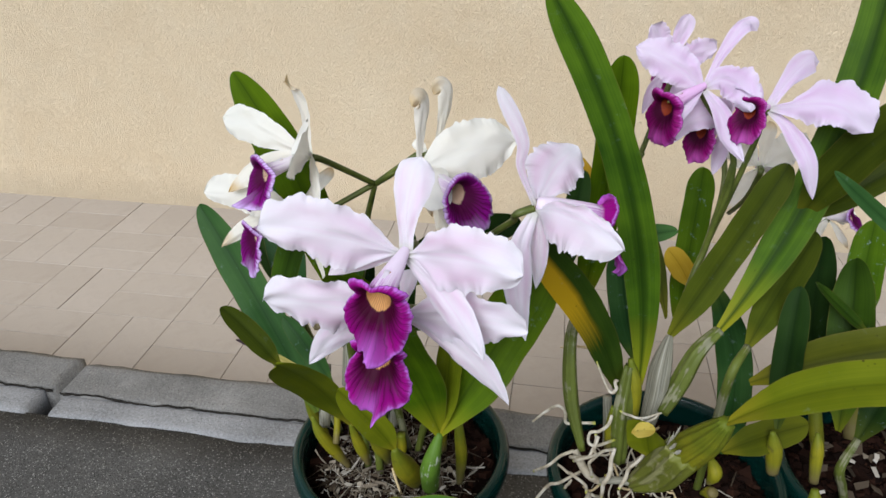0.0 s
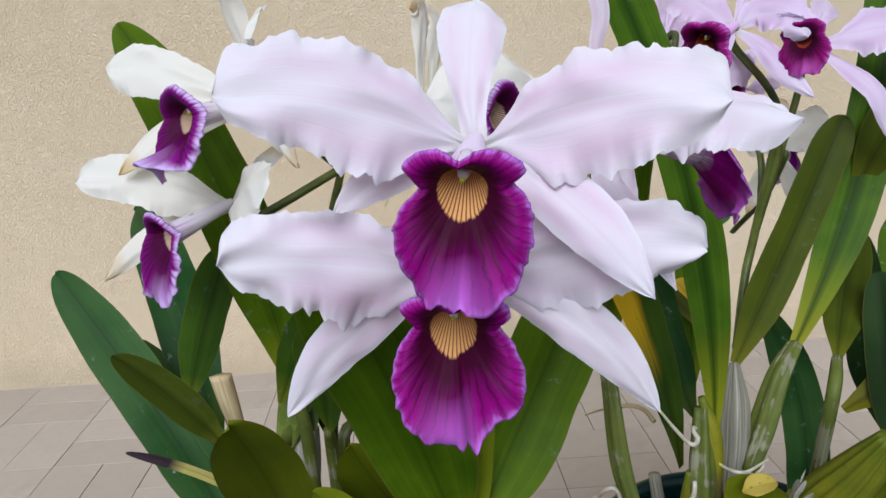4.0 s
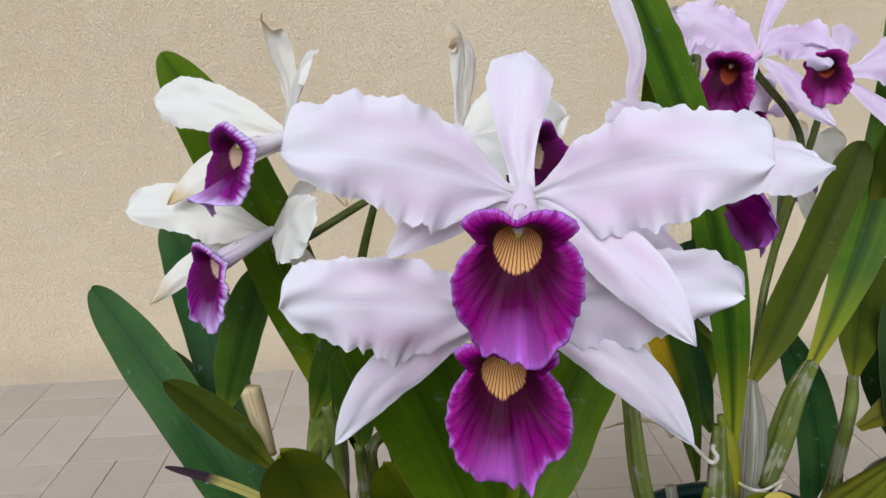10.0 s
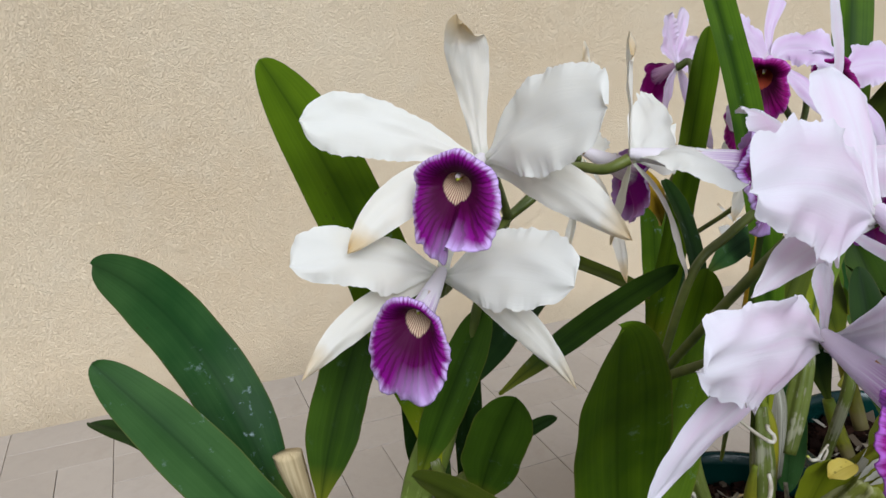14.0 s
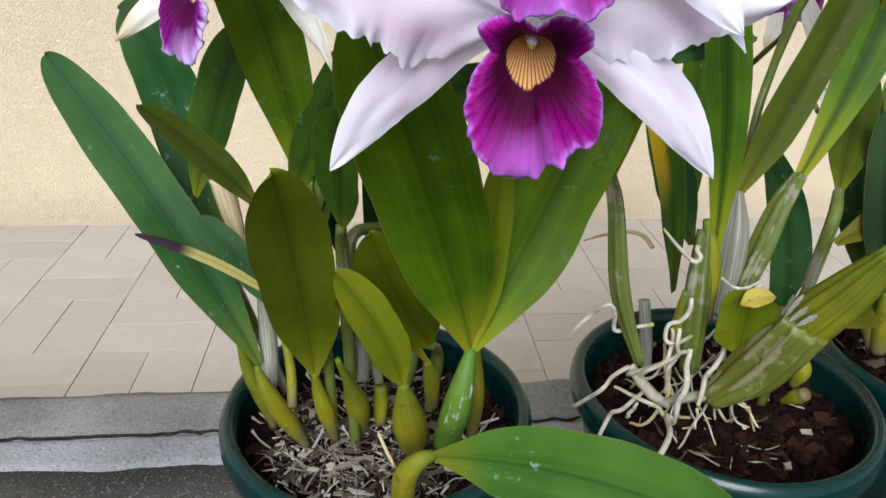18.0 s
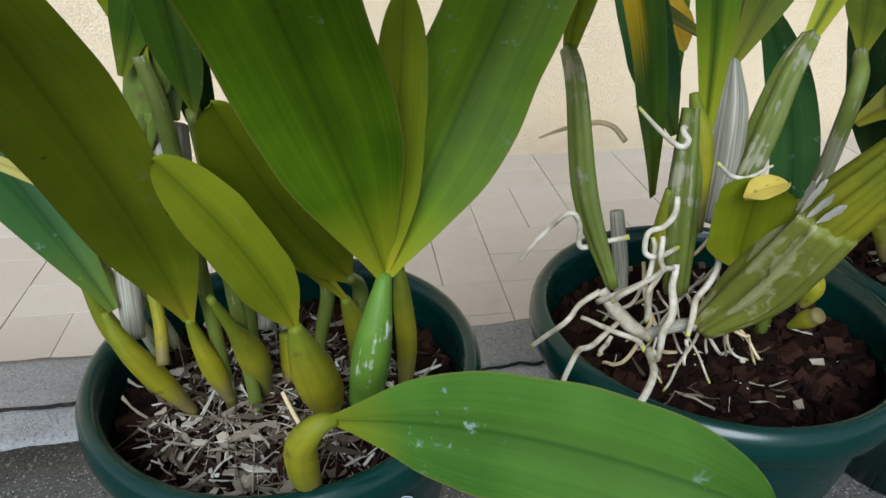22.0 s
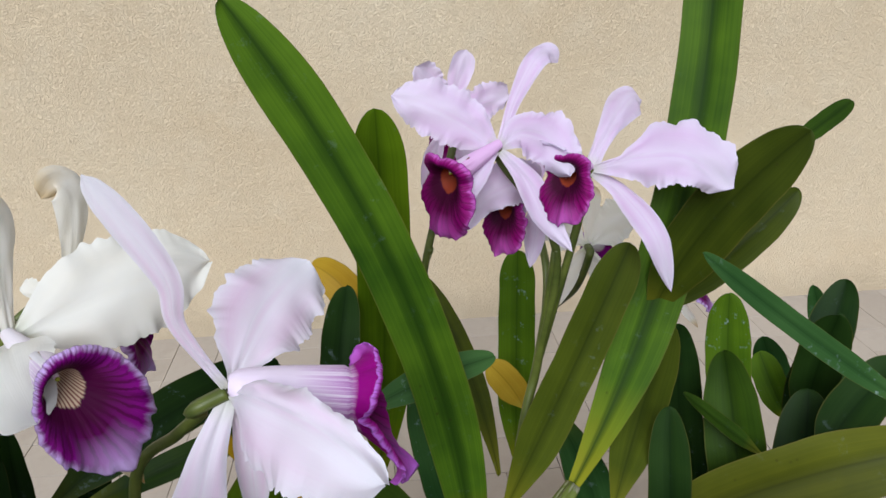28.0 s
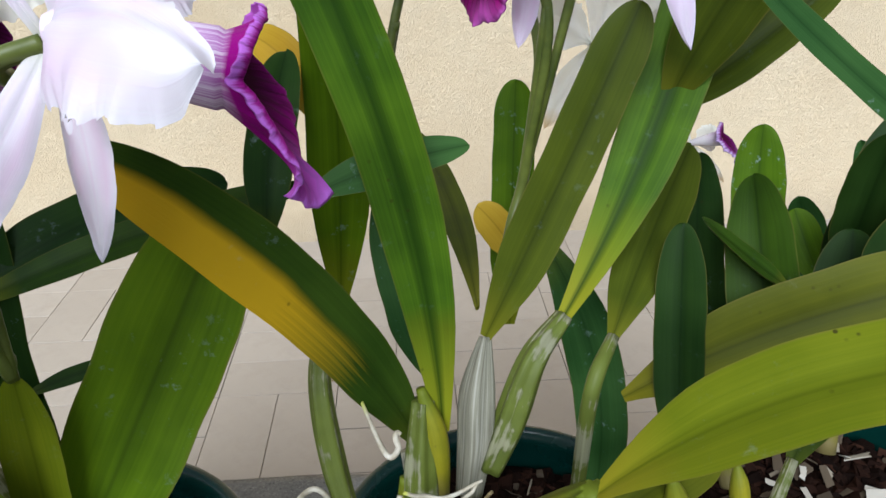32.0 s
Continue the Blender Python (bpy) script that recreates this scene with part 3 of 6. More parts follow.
def rbox(x0, x1, y0, y1, z0, z1, bevel=0.0, seg=2):
    bm = bmesh.new()
    bmesh.ops.create_cube(bm, size=1)
    bmesh.ops.scale(bm, vec=(x1 - x0, y1 - y0, z1 - z0), verts=bm.verts)
    bmesh.ops.translate(bm, vec=((x0 + x1) / 2, (y0 + y1) / 2, (z0 + z1) / 2), verts=bm.verts)
    if bevel:
        bmesh.ops.bevel(bm, geom=bm.edges[:], offset=bevel, segments=seg, profile=0.6, affect="EDGES")
    return bm


def block(name, dims, material, bevel=0.0, label="", category="", kind="structure"):
    ob = part(name, rbox(*dims, bevel), material, None)
    return tagged(ob, label, category, "", kind)


# ---------------------------------------------------------------- setting
GROUND, LEDGE, WALL_Y, EDGE_Y = 0.0, 0.190, 1.789, 0.862
g = block("ground", (-400, 400, -400, 400, -0.5, GROUND - 0.19), SLAB, label="dark aggregate ground reaching to the horizon", category="ground")
block("walkway_bed", (-4.5, 4.5, EDGE_Y - 0.06, WALL_Y + 0.05, -0.19, GROUND - 0.009), GROUT, label="dirty grout bed under the walkway tiles", category="floor")
block("wall_house", (-4.5, 4.5, WALL_Y, WALL_Y + 0.2, -0.19, 3.0), WALL, label="cream stucco house wall with rough plaster", category="wall")


def slab_sheet(name, x0, x1, y0, y1, z, drop, material, nx, ny, amp, label, category):
    """A slab with an uneven, worn top and ragged rims."""
    verts, faces = [], []
    for i in range(ny + 1):
        for j in range(nx + 1):
            x, y = x0 + (x1 - x0) * j / nx, y0 + (y1 - y0) * i / ny
            k = 0.0 if 0 < i < ny else 1.0
            q = noise.noise(Vector((x * 9, y * 9, z * 7))) * amp + noise.noise(Vector((x * 40, y * 40, 3))) * amp * 0.5
            ry = k * (noise.noise(Vector((x * 11, y0 * 5 + i, 8))) * 0.006 + noise.noise(Vector((x * 47, i, 2))) * 0.003)
            verts.append((x, y + ry, z + q - k * 0.003))
    top = len(verts)
    for i in range(ny):
        for j in range(nx):
            a = i * (nx + 1) + j
            faces.append((a, a + 1, a + nx + 2, a + nx + 1))
    rim = [j for j in range(nx + 1)] + [(i + 1) * (nx + 1) - 1 for i in range(1, ny + 1)] + [ny * (nx + 1) + j for j in range(nx - 1, -1, -1)] + [i * (nx + 1) for i in range(ny - 1, 0, -1)]
    for k in rim:
        verts.append((verts[k][0], verts[k][1], z - drop))
    m = len(rim)
    for k in range(m):
        faces.append((rim[(k + 1) % m], rim[k], top + k, top + (k + 1) % m))
    faces.append(tuple(top + k for k in range(m - 1, -1, -1)))
    ob = put(name, mesh_of(name, verts, faces, None, True), material)
    return tagged(ob, label, category, "", "structure")


slab_sheet("slab_near", -4.5, 4.5, -3.5, 0.742, LEDGE - 0.002, 0.37, SLAB, 240, 60, 0.0016, "dark grey exposed-aggregate concrete slab under the pots", "pavement")
slab_sheet("mortar_strip", -0.725, 4.4, 0.738, 0.7870, LEDGE - 0.001, 0.05, MORTAR, 260, 6, 0.0022, "pale cracked mortar strip along the kerb", "pavement")
slab_sheet("mortar_strip", -4.4, -0.765, 0.738, 0.7945, LEDGE - 0.001, 0.05, MORTAR, 190, 6, 0.0022, "pale cracked mortar strip along the kerb", "pavement")
slab_sheet("kerb_stone", -0.735, 4.4, 0.7815, EDGE_Y, LEDGE, 0.36, KERB, 260, 8, 0.0016, "weathered grey concrete kerb edging with a crack", "kerb")
slab_sheet("kerb_stone", -4.4, -0.752, 0.7890, EDGE_Y + 0.012, LEDGE, 0.36, KERB, 190, 8, 0.0016, "weathered grey concrete kerb edging with a crack", "kerb")


def crack(x0, x1, y, label):
    """Dark dirt caught in the wavy joint between mortar and kerb."""
    n, verts, faces = 420, [], []
    for i in range(n + 1):
        x = x0 + (x1 - x0) * i / n
        m = y + noise.noise(Vector((x * 11, 3, 8))) * 0.006 + noise.noise(Vector((x * 52, 5, 1))) * 0.0042 + noise.noise(Vector((x * 150, 5, 6))) * 0.0012
        h = 0.0002 + 0.0012 * abs(noise.noise(Vector((x * 23, 9, 4)))) + 0.0006 * noise.noise(Vector((x * 110, 2, 7)))
        for yy, zz in ((m - h, -0.004), (m - h, 0.0019), (m + h, 0.0019), (m + h, -0.004)):
            verts.append((x, yy, LEDGE + zz))
    for i in range(n):
        for j in range(3):
            a = 4 * i + j
            faces.append((a, a + 4, a + 5, a + 1))
    return tagged(put("joint_dirt", mesh_of("joint_dirt", verts, faces), CRACK), label, "dirt", "", "structure")


crack(-0.735, 2.2, 0.7832, "dark dirt in the cracked joint along the kerb")
crack(-2.2, -0.752, 0.7905, "dark dirt in the cracked joint along the kerb")


def pot(at, radius, height, label, sticker=None):
    """A moulded plastic flower pot with a rolled rim."""
    t = thing("flower_pot", at, label, "flower pot", "green pots in a row")
    prof = [(0.0, 0.004), (0.66, 0.0), (0.68, 0.004), (0.90, 0.80), (0.905, 0.835), (0.955, 0.85), (0.985, 0.875), (1.0, 0.915), (0.995, 0.96), (0.97, 0.99), (0.935, 1.0), (0.905, 0.985), (0.89, 0.94), (0.88, 0.80), (0.66, 0.03), (0.0, 0.03)]
    seg = 72
    for name, lo, hi in (("body", 0, 5), ("rim", 4, 13), ("lining", 12, 16)):
        verts, faces, piece = [], [], prof[lo:hi]
        for r, z in piece:
            for j in range(seg):
                th = 6.28318 * j / seg
                rr = radius * r * (1 + 0.004 * math.sin(3 * th))
                verts.append((at[0] + rr * math.cos(th), at[1] + rr * math.sin(th), at[2] + height * z))
        for i in range(len(piece) - 1):
            for j in range(seg):
                a, b = i * seg + j, i * seg + (j + 1) % seg
                faces.append((a, b, b + seg, a + seg))
        put(name, mesh_of("pot_" + name, verts, faces), POT, t)
    return t


RIM_Z = 0.382
POTS = {"1": ((-0.116, 0.588), 0.1205), "2": ((0.168, 0.598), 0.1235), "3": ((0.405, 0.632), 0.1185)}
for key, ((px, py), pr) in POTS.items():
    pot((px, py, LEDGE), pr, RIM_Z - LEDGE, {"1": "dark green plastic pot with a round white sticker", "2": "dark green plastic pot with white roots over its rim", "3": "dark green plastic pot standing beside another pot"}[key])
SOIL_Z = 0.358


def litter(name, at, radius, count, size, material, label, seed, flat=0.35, lift=0.0, long=1.6):
    """Loose chips heaped in a pot: each a chipped, uneven block."""
    rnd = random.Random(seed)
    verts, faces = [], []
    for k in range(count):
        a, r = rnd.random() * 6.283, radius * math.sqrt(rnd.random())
        s = size * (0.5 + rnd.random())
        m = pose(at[0] + r * math.cos(a), at[1] + r * math.sin(a), at[2] + lift + rnd.random() * size * 0.8 - 0.05 * r, rnd.uniform(-40, 40), rnd.uniform(-40, 40), rnd.uniform(0, 360))
        o = len(verts)
        for x in (-1, 1):
            for y in (-1, 1):
                for z in (-1, 1):
                    verts.append(m @ Vector((x * s * long * (0.5 + 0.5 * rnd.random()) * 0.5, y * s * (0.5 + 0.5 * rnd.random()) * 0.5, z * s * flat * (0.6 + 0.4 * rnd.random()) * 0.5)))
        for q in ((0, 1, 3, 2), (4, 6, 7, 5), (0, 4, 5, 1), (2, 3, 7, 6), (0, 2, 6, 4), (1, 5, 7, 3)):
            faces.append(tuple(o + i for i in q))
    ob = put(name, mesh_of(name, verts, faces, None, False), material)
    return tagged(ob, label, "potting mix", "", "stuff")


def shards(name, at, radius, count, size, label, seed, slim=1.0):
    """Torn, curled shreds of dry sheath: thin bent strips with ragged ends."""
    rnd = random.Random(seed)
    verts, faces = [], []
    for k in range(count):
        a, r = rnd.random() * 6.283, radius * math.sqrt(rnd.random())
        w, l = slim * size * rnd.uniform(0.05, 0.42), size * rnd.uniform(0.5, 1.9) / slim ** 0.3
        m = pose(at[0] + r * math.cos(a), at[1] + r * math.sin(a), at[2] + rnd.uniform(-0.003, 0.006) - 0.06 * r, rnd.uniform(-24, 24), rnd.uniform(-24, 24), rnd.uniform(0, 360))
        o, c = len(verts), rnd.uniform(-0.6, 0.6)
        for lay in (0.0, -0.0004):
            for i in range(5):
                t = i / 4 - 0.5
                q = w * (1 - abs(t) ** rnd.uniform(1.2, 3) * rnd.uniform(0.4, 1.8))
                z = c * l * (t * t) + rnd.uniform(-0.06, 0.06) * l + lay
                verts.append(m @ Vector((t * l, -max(q, w * 0.1) * rnd.uniform(0.5, 1), z)))
                verts.append(m @ Vector((t * l, max(q, w * 0.1) * rnd.uniform(0.5, 1), z + 0.1 * w)))
        for i in range(4):
            j = o + 2 * i
            faces += [(j, j + 2, j + 3, j + 1), (j + 10, j + 11, j + 13, j + 12), (j, j + 10, j + 12, j + 2), (j + 1, j + 3, j + 13, j + 11)]
        faces += [(o, o + 1, o + 11, o + 10), (o + 8, o + 18, o + 19, o + 9)]
    ob = put(name, mesh_of(name, verts, faces, None, False), FLAKE)
    return tagged(ob, label, "potting mix", "", "stuff")


for key, ((px, py), pr) in POTS.items():
    bm = bmesh.new()
    bmesh.ops.create_circle(bm, cap_ends=True, segments=48, radius=pr * 0.875)
    bmesh.ops.translate(bm, vec=(px, py, SOIL_Z - 0.012), verts=bm.verts)
    tagged(part("bark_bed", bm, BARK, None), "dark damp bark potting bed", "potting mix", "", "stuff")
    litter("bark_chips", (px, py, SOIL_Z - 0.008), pr * 0.80, {"1": 1500, "2": 2000, "3": 1500}[key], 0.0095, BARK, "dark red-brown bark chips in the pot", 11 + int(key), 0.55, 0.0, 1.9)
shards("dry_flakes", (-0.120, 0.562, SOIL_Z), 0.072, 200, 0.0120, "pale dry shreds of old sheath on the bark", 5)
shards("dry_fibres", (-0.118, 0.575, SOIL_Z + 0.001), 0.082, 560, 0.014, "thin straw-coloured fibres strewn over the bark", 15, 0.075)
shards("dry_crumbs", (-0.118, 0.560, SOIL_Z + 0.001), 0.078, 420, 0.0058, "small torn crumbs of pale sheath and straw", 25, 0.8)
shards("dry_fibres", (0.160, 0.595, SOIL_Z), 0.085, 70, 0.010, "thin brown fibres strewn over the bark", 16, 0.2)
litter("dry_flakes", (0.166, 0.600, SOIL_Z + 0.002), 0.09, 12, 0.007, FLAKE, "few white perlite crumbs on the bark", 6, 0.6, 0.002, 1.0)
litter("dry_flakes", (0.402, 0.635, SOIL_Z + 0.002), 0.09, 60, 0.008, FLAKE, "pale dry flakes of old sheath on the bark", 7, 0.1, 0.002, 2.0)

# ---------------------------------------------------------------- plants
PLANT = {
    "1": thing("orchid_plant", (-0.121, 0.588, SOIL_Z), "orchid plant with blush white flowers and magenta lips", "orchid"),
    "2": thing("orchid_plant", (0.166, 0.602, SOIL_Z), "orchid plant with lilac flowers and bare white roots", "orchid"),
    "3": thing("orchid_plant", (0.402, 0.635, SOIL_Z), "leafy green orchid plant without flowers in a green pot", "orchid"),
}


def leaf(k, who, base, mid, tip, width, hint, mat, strap=False, bulb_to=None, fat=0.0):
    me = blade("leaf", base, mid, tip, width, hint, strap_shape if strap else leaf_shape, fold=0.30, cup=-0.10, thick=0.0022, n=36, m=14, ruffle=0.022, waves=1.5, wobble=0.018, seed=k)
    put("leaf", me, LEAF[mat], PLANT[who])
    if bulb_to is not None:
        b, g = np.asarray(base, float), np.asarray(bulb_to, float)
        d = unit(b - np.asarray(mid, float))
        w = 0.0035
        m1 = b + d * min(0.03, 0.3 * np.linalg.norm(b - g))
        q = (m1 + g) / 2
        if fat > 0:
            put("pseudobulb", tube("pseudobulb", [b - d * 0.004, m1, q, g], [w, w * 1.25, max(fat, 0.004), max(fat, 0.004) * 0.9, 0.004], 7, 12, 6, 0.05, k), CANE, PLANT[who])


leaf(0, "1", (-0.198, 0.562, 0.437), (-0.259, 0.598, 0.539), (-0.331, 0.640, 0.633), 0.038, (0.29, -0.88, 0.37), "leaf_teal", False, None, 0.0)
leaf(1, "2", (0.140, 0.543, 0.447), (0.132, 0.531, 0.482), (0.126, 0.520, 0.512), 0.037, (-0.39, -0.80, 0.46), "leaf_gold", True, None, 0.0)
leaf(2, "2", (0.114, 0.513, 0.506), (0.123, 0.511, 0.511), (0.133, 0.509, 0.514), 0.016, (0.00, -0.15, 1.00), "leaf_cut", False, None, 0.0)
leaf(3, "1", (-0.233, 0.630, 0.476), (-0.270, 0.695, 0.598), (-0.336, 0.810, 0.639), 0.044, (-0.04, -0.92, 0.40), "leaf_teal", False, (-0.196, 0.616, 0.356), 0.0045)
leaf(4, "1", (-0.258, 0.670, 0.495), (-0.302, 0.717, 0.522), (-0.354, 0.773, 0.527), 0.022, (0.00, -0.15, 1.00), "leaf_shaded", False, (-0.190, 0.629, 0.356), 0.0045)
leaf(5, "1", (-0.158, 0.563, 0.565), (-0.169, 0.567, 0.631), (-0.235, 0.573, 0.795), 0.040, (0.13, -0.97, 0.22), "leaf_lime", False, (-0.149, 0.569, 0.356), 0.0045)
leaf(6, "1", (-0.165, 0.434, 0.608), (-0.189, 0.441, 0.631), (-0.214, 0.449, 0.649), 0.018, (0.00, -0.15, 1.00), "leaf_moss", False, None, 0.0)
leaf(7, "1", (-0.160, 0.556, 0.430), (-0.157, 0.478, 0.550), (-0.155, 0.407, 0.634), 0.040, (0.11, -0.88, 0.46), "leaf_gold", False, None, 0.0)
leaf(8, "1", (-0.074, 0.597, 0.424), (-0.103, 0.533, 0.507), (-0.119, 0.495, 0.568), 0.038, (-0.08, -0.91, 0.41), "leaf_gold", False, (-0.075, 0.601, 0.356), 0.0055)
leaf(9, "1", (-0.100, 0.505, 0.457), (-0.114, 0.485, 0.510), (-0.137, 0.472, 0.556), 0.026, (0.35, -0.82, 0.45), "leaf_gold", False, None, 0.0)
leaf(10, "1", (-0.057, 0.512, 0.479), (-0.094, 0.482, 0.611), (-0.122, 0.449, 0.691), 0.057, (-0.06, -0.94, 0.33), "leaf_lime", False, None, 0.0)
leaf(11, "1", (-0.057, 0.512, 0.479), (-0.003, 0.542, 0.579), (0.036, 0.564, 0.655), 0.054, (-0.00, -0.91, 0.41), "leaf_lime", False, None, 0.0)
leaf(12, "1", (-0.057, 0.512, 0.479), (-0.049, 0.514, 0.547), (-0.045, 0.516, 0.603), 0.023, (0.12, -0.85, 0.51), "leaf_gold", False, None, 0.0)
leaf(13, "1", (-0.084, 0.464, 0.436), (-0.014, 0.431, 0.450), (0.064, 0.378, 0.455), 0.050, (0.12, -0.93, 0.42), "leaf_dusted", False, None, 0.0)
leaf(14, "2", (0.114, 0.605, 0.463), (0.043, 0.537, 0.644), (0.008, 0.504, 0.700), 0.033, (0.24, -0.86, 0.45), "leaf_yellow", False, None, 0.0)
leaf(15, "1", (-0.174, 0.532, 0.503), (-0.212, 0.529, 0.534), (-0.253, 0.526, 0.554), 0.006, (0.20, -0.92, 0.34), "leaf_variegated", False, None, 0.0)
leaf(16, "1", (-0.177, 0.563, 0.474), (-0.203, 0.576, 0.507), (-0.233, 0.590, 0.537), 0.020, (0.16, -0.92, 0.37), "leaf_teal", False, None, 0.0)
leaf(17, "1", (-0.078, 0.594, 0.412), (-0.107, 0.562, 0.468), (-0.136, 0.474, 0.532), 0.019, (0.00, -0.55, 0.85), "leaf_gold", False, None, 0.0)
leaf(18, "1", (-0.129, 0.603, 0.578), (-0.064, 0.653, 0.605), (-0.001, 0.701, 0.605), 0.034, (-0.29, -0.88, 0.39), "leaf_shaded", False, None, 0.0)
leaf(19, "1", (-0.226, 0.563, 0.562), (-0.212, 0.570, 0.610), (-0.191, 0.576, 0.663), 0.029, (-0.20, -0.86, 0.48), "leaf_green", False, None, 0.0)
leaf(20, "1", (-0.168, 0.563, 0.560), (-0.149, 0.563, 0.607), (-0.126, 0.563, 0.658), 0.024, (-0.15, -0.87, 0.47), "leaf_green", False, None, 0.0)
leaf(21, "1", (-0.141, 0.603, 0.498), (-0.149, 0.610, 0.565), (-0.146, 0.616, 0.630), 0.023, (-0.14, -0.86, 0.50), "leaf_shaded", False, (-0.136, 0.599, 0.356), 0.0045)
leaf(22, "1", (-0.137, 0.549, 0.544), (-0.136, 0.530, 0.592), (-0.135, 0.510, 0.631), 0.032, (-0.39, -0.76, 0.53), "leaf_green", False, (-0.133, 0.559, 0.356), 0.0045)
leaf(23, "1", (-0.106, 0.603, 0.522), (-0.071, 0.616, 0.530), (-0.032, 0.630, 0.527), 0.010, (-0.42, -0.74, 0.52), "leaf_shaded", False, (-0.110, 0.599, 0.356), 0.0045)
leaf(24, "1", (-0.109, 0.576, 0.593), (-0.037, 0.593, 0.617), (0.060, 0.616, 0.636), 0.017, (-0.53, -0.76, 0.38), "leaf_green", False, None, 0.0)
leaf(25, "2", (0.124, 0.576, 0.506), (0.070, 0.587, 0.764), (0.016, 0.587, 0.864), 0.031, (0.03, -0.94, 0.35), "leaf_banded", True, None, 0.0)
leaf(26, "2", (0.067, 0.651, 0.542), (0.075, 0.644, 0.633), (0.079, 0.629, 0.804), 0.033, (0.10, -0.93, 0.36), "leaf_lime", True, None, 0.0)
leaf(27, "2", (0.193, 0.606, 0.557), (0.266, 0.657, 0.727), (0.284, 0.697, 0.900), 0.036, (-0.41, -0.84, 0.37), "leaf_banded", True, None, 0.0)
leaf(28, "2", (0.248, 0.643, 0.658), (0.280, 0.620, 0.746), (0.305, 0.600, 0.789), 0.037, (-0.46, -0.83, 0.33), "leaf_moss", False, None, 0.0)
leaf(29, "2", (0.242, 0.657, 0.651), (0.307, 0.658, 0.695), (0.344, 0.659, 0.734), 0.026, (-0.46, -0.80, 0.39), "leaf_moss", False, None, 0.0)
leaf(30, "2", (0.357, 0.697, 0.750), (0.388, 0.711, 0.763), (0.414, 0.724, 0.773), 0.014, (-0.55, -0.80, 0.22), "leaf_green", False, None, 0.0)
leaf(31, "2", (0.150, 0.607, 0.545), (0.184, 0.617, 0.620), (0.225, 0.630, 0.717), 0.029, (-0.20, -0.89, 0.41), "leaf_moss", True, None, 0.0)
leaf(32, "2", (0.215, 0.590, 0.549), (0.248, 0.640, 0.582), (0.288, 0.696, 0.620), 0.031, (-0.32, -0.83, 0.45), "leaf_moss", False, (0.203, 0.593, 0.356), 0.0045)
leaf(33, "3", (0.323, 0.670, 0.434), (0.306, 0.695, 0.528), (0.303, 0.712, 0.608), 0.035, (-0.38, -0.79, 0.48), "leaf_shaded", False, None, 0.0)
leaf(34, "2", (0.189, 0.670, 0.577), (0.217, 0.656, 0.522), (0.229, 0.630, 0.378), 0.034, (-0.23, -0.80, 0.55), "leaf_teal", False, None, 0.0)
leaf(35, "2", (0.062, 0.590, 0.640), (0.103, 0.604, 0.650), (0.142, 0.616, 0.654), 0.018, (0.00, -0.75, 0.65), "leaf_teal", False, None, 0.0)
leaf(36, "1", (0.064, 0.643, 0.660), (0.054, 0.650, 0.688), (0.034, 0.662, 0.701), 0.022, (0.16, -0.96, 0.23), "leaf_spent", False, None, 0.0)
leaf(37, "2", (0.190, 0.745, 0.515), (0.176, 0.748, 0.540), (0.160, 0.752, 0.558), 0.026, (-0.12, -0.89, 0.44), "leaf_spent", False, None, 0.0)
leaf(38, "2", (0.148, 0.630, 0.550), (0.141, 0.773, 0.556), (0.115, 0.928, 0.557), 0.021, (-0.04, -0.89, 0.45), "leaf_moss", False, None, 0.0)
leaf(39, "2", (0.190, 0.770, 0.440), (0.192, 0.790, 0.540), (0.195, 0.810, 0.634), 0.033, (-0.14, -0.93, 0.35), "leaf_limed", True, None, 0.0)
leaf(40, "1", (0.046, 0.576, 0.622), (0.050, 0.599, 0.667), (0.056, 0.635, 0.698), 0.022, (0.21, -0.90, 0.39), "leaf_shaded", False, None, 0.0)
leaf(41, "2", (0.180, 0.483, 0.556), (0.223, 0.480, 0.592), (0.365, 0.469, 0.620), 0.041, (0.00, -0.15, 1.00), "leaf_gold", True, None, 0.0)
leaf(42, "3", (0.227, 0.593, 0.509), (0.308, 0.583, 0.560), (0.412, 0.563, 0.602), 0.044, (-0.48, -0.71, 0.52), "leaf_olive", False, None, 0.0)
leaf(43, "2", (0.200, 0.536, 0.472), (0.239, 0.556, 0.477), (0.282, 0.576, 0.480), 0.029, (-0.52, -0.73, 0.44), "leaf_olive", False, None, 0.0)
leaf(44, "3", (0.355, 0.697, 0.506), (0.356, 0.724, 0.555), (0.357, 0.742, 0.615), 0.035, (-0.45, -0.80, 0.40), "leaf_limed", False, None, 0.0)
leaf(45, "3", (0.430, 0.737, 0.482), (0.422, 0.758, 0.506), (0.415, 0.777, 0.532), 0.027, (-0.50, -0.75, 0.43), "leaf_limed", False, None, 0.0)
leaf(46, "3", (0.413, 0.697, 0.512), (0.407, 0.687, 0.574), (0.401, 0.670, 0.632), 0.034, (-0.55, -0.75, 0.37), "leaf_shaded", False, None, 0.0)
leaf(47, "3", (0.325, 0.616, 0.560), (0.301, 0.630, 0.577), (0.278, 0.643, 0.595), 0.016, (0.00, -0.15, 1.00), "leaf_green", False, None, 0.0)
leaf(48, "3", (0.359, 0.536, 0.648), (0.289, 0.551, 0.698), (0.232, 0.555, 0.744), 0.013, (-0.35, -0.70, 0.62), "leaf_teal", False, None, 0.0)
leaf(49, "3", (0.403, 0.697, 0.485), (0.430, 0.717, 0.559), (0.453, 0.737, 0.623), 0.036, (-0.53, -0.69, 0.50), "leaf_shaded", False, None, 0.0)
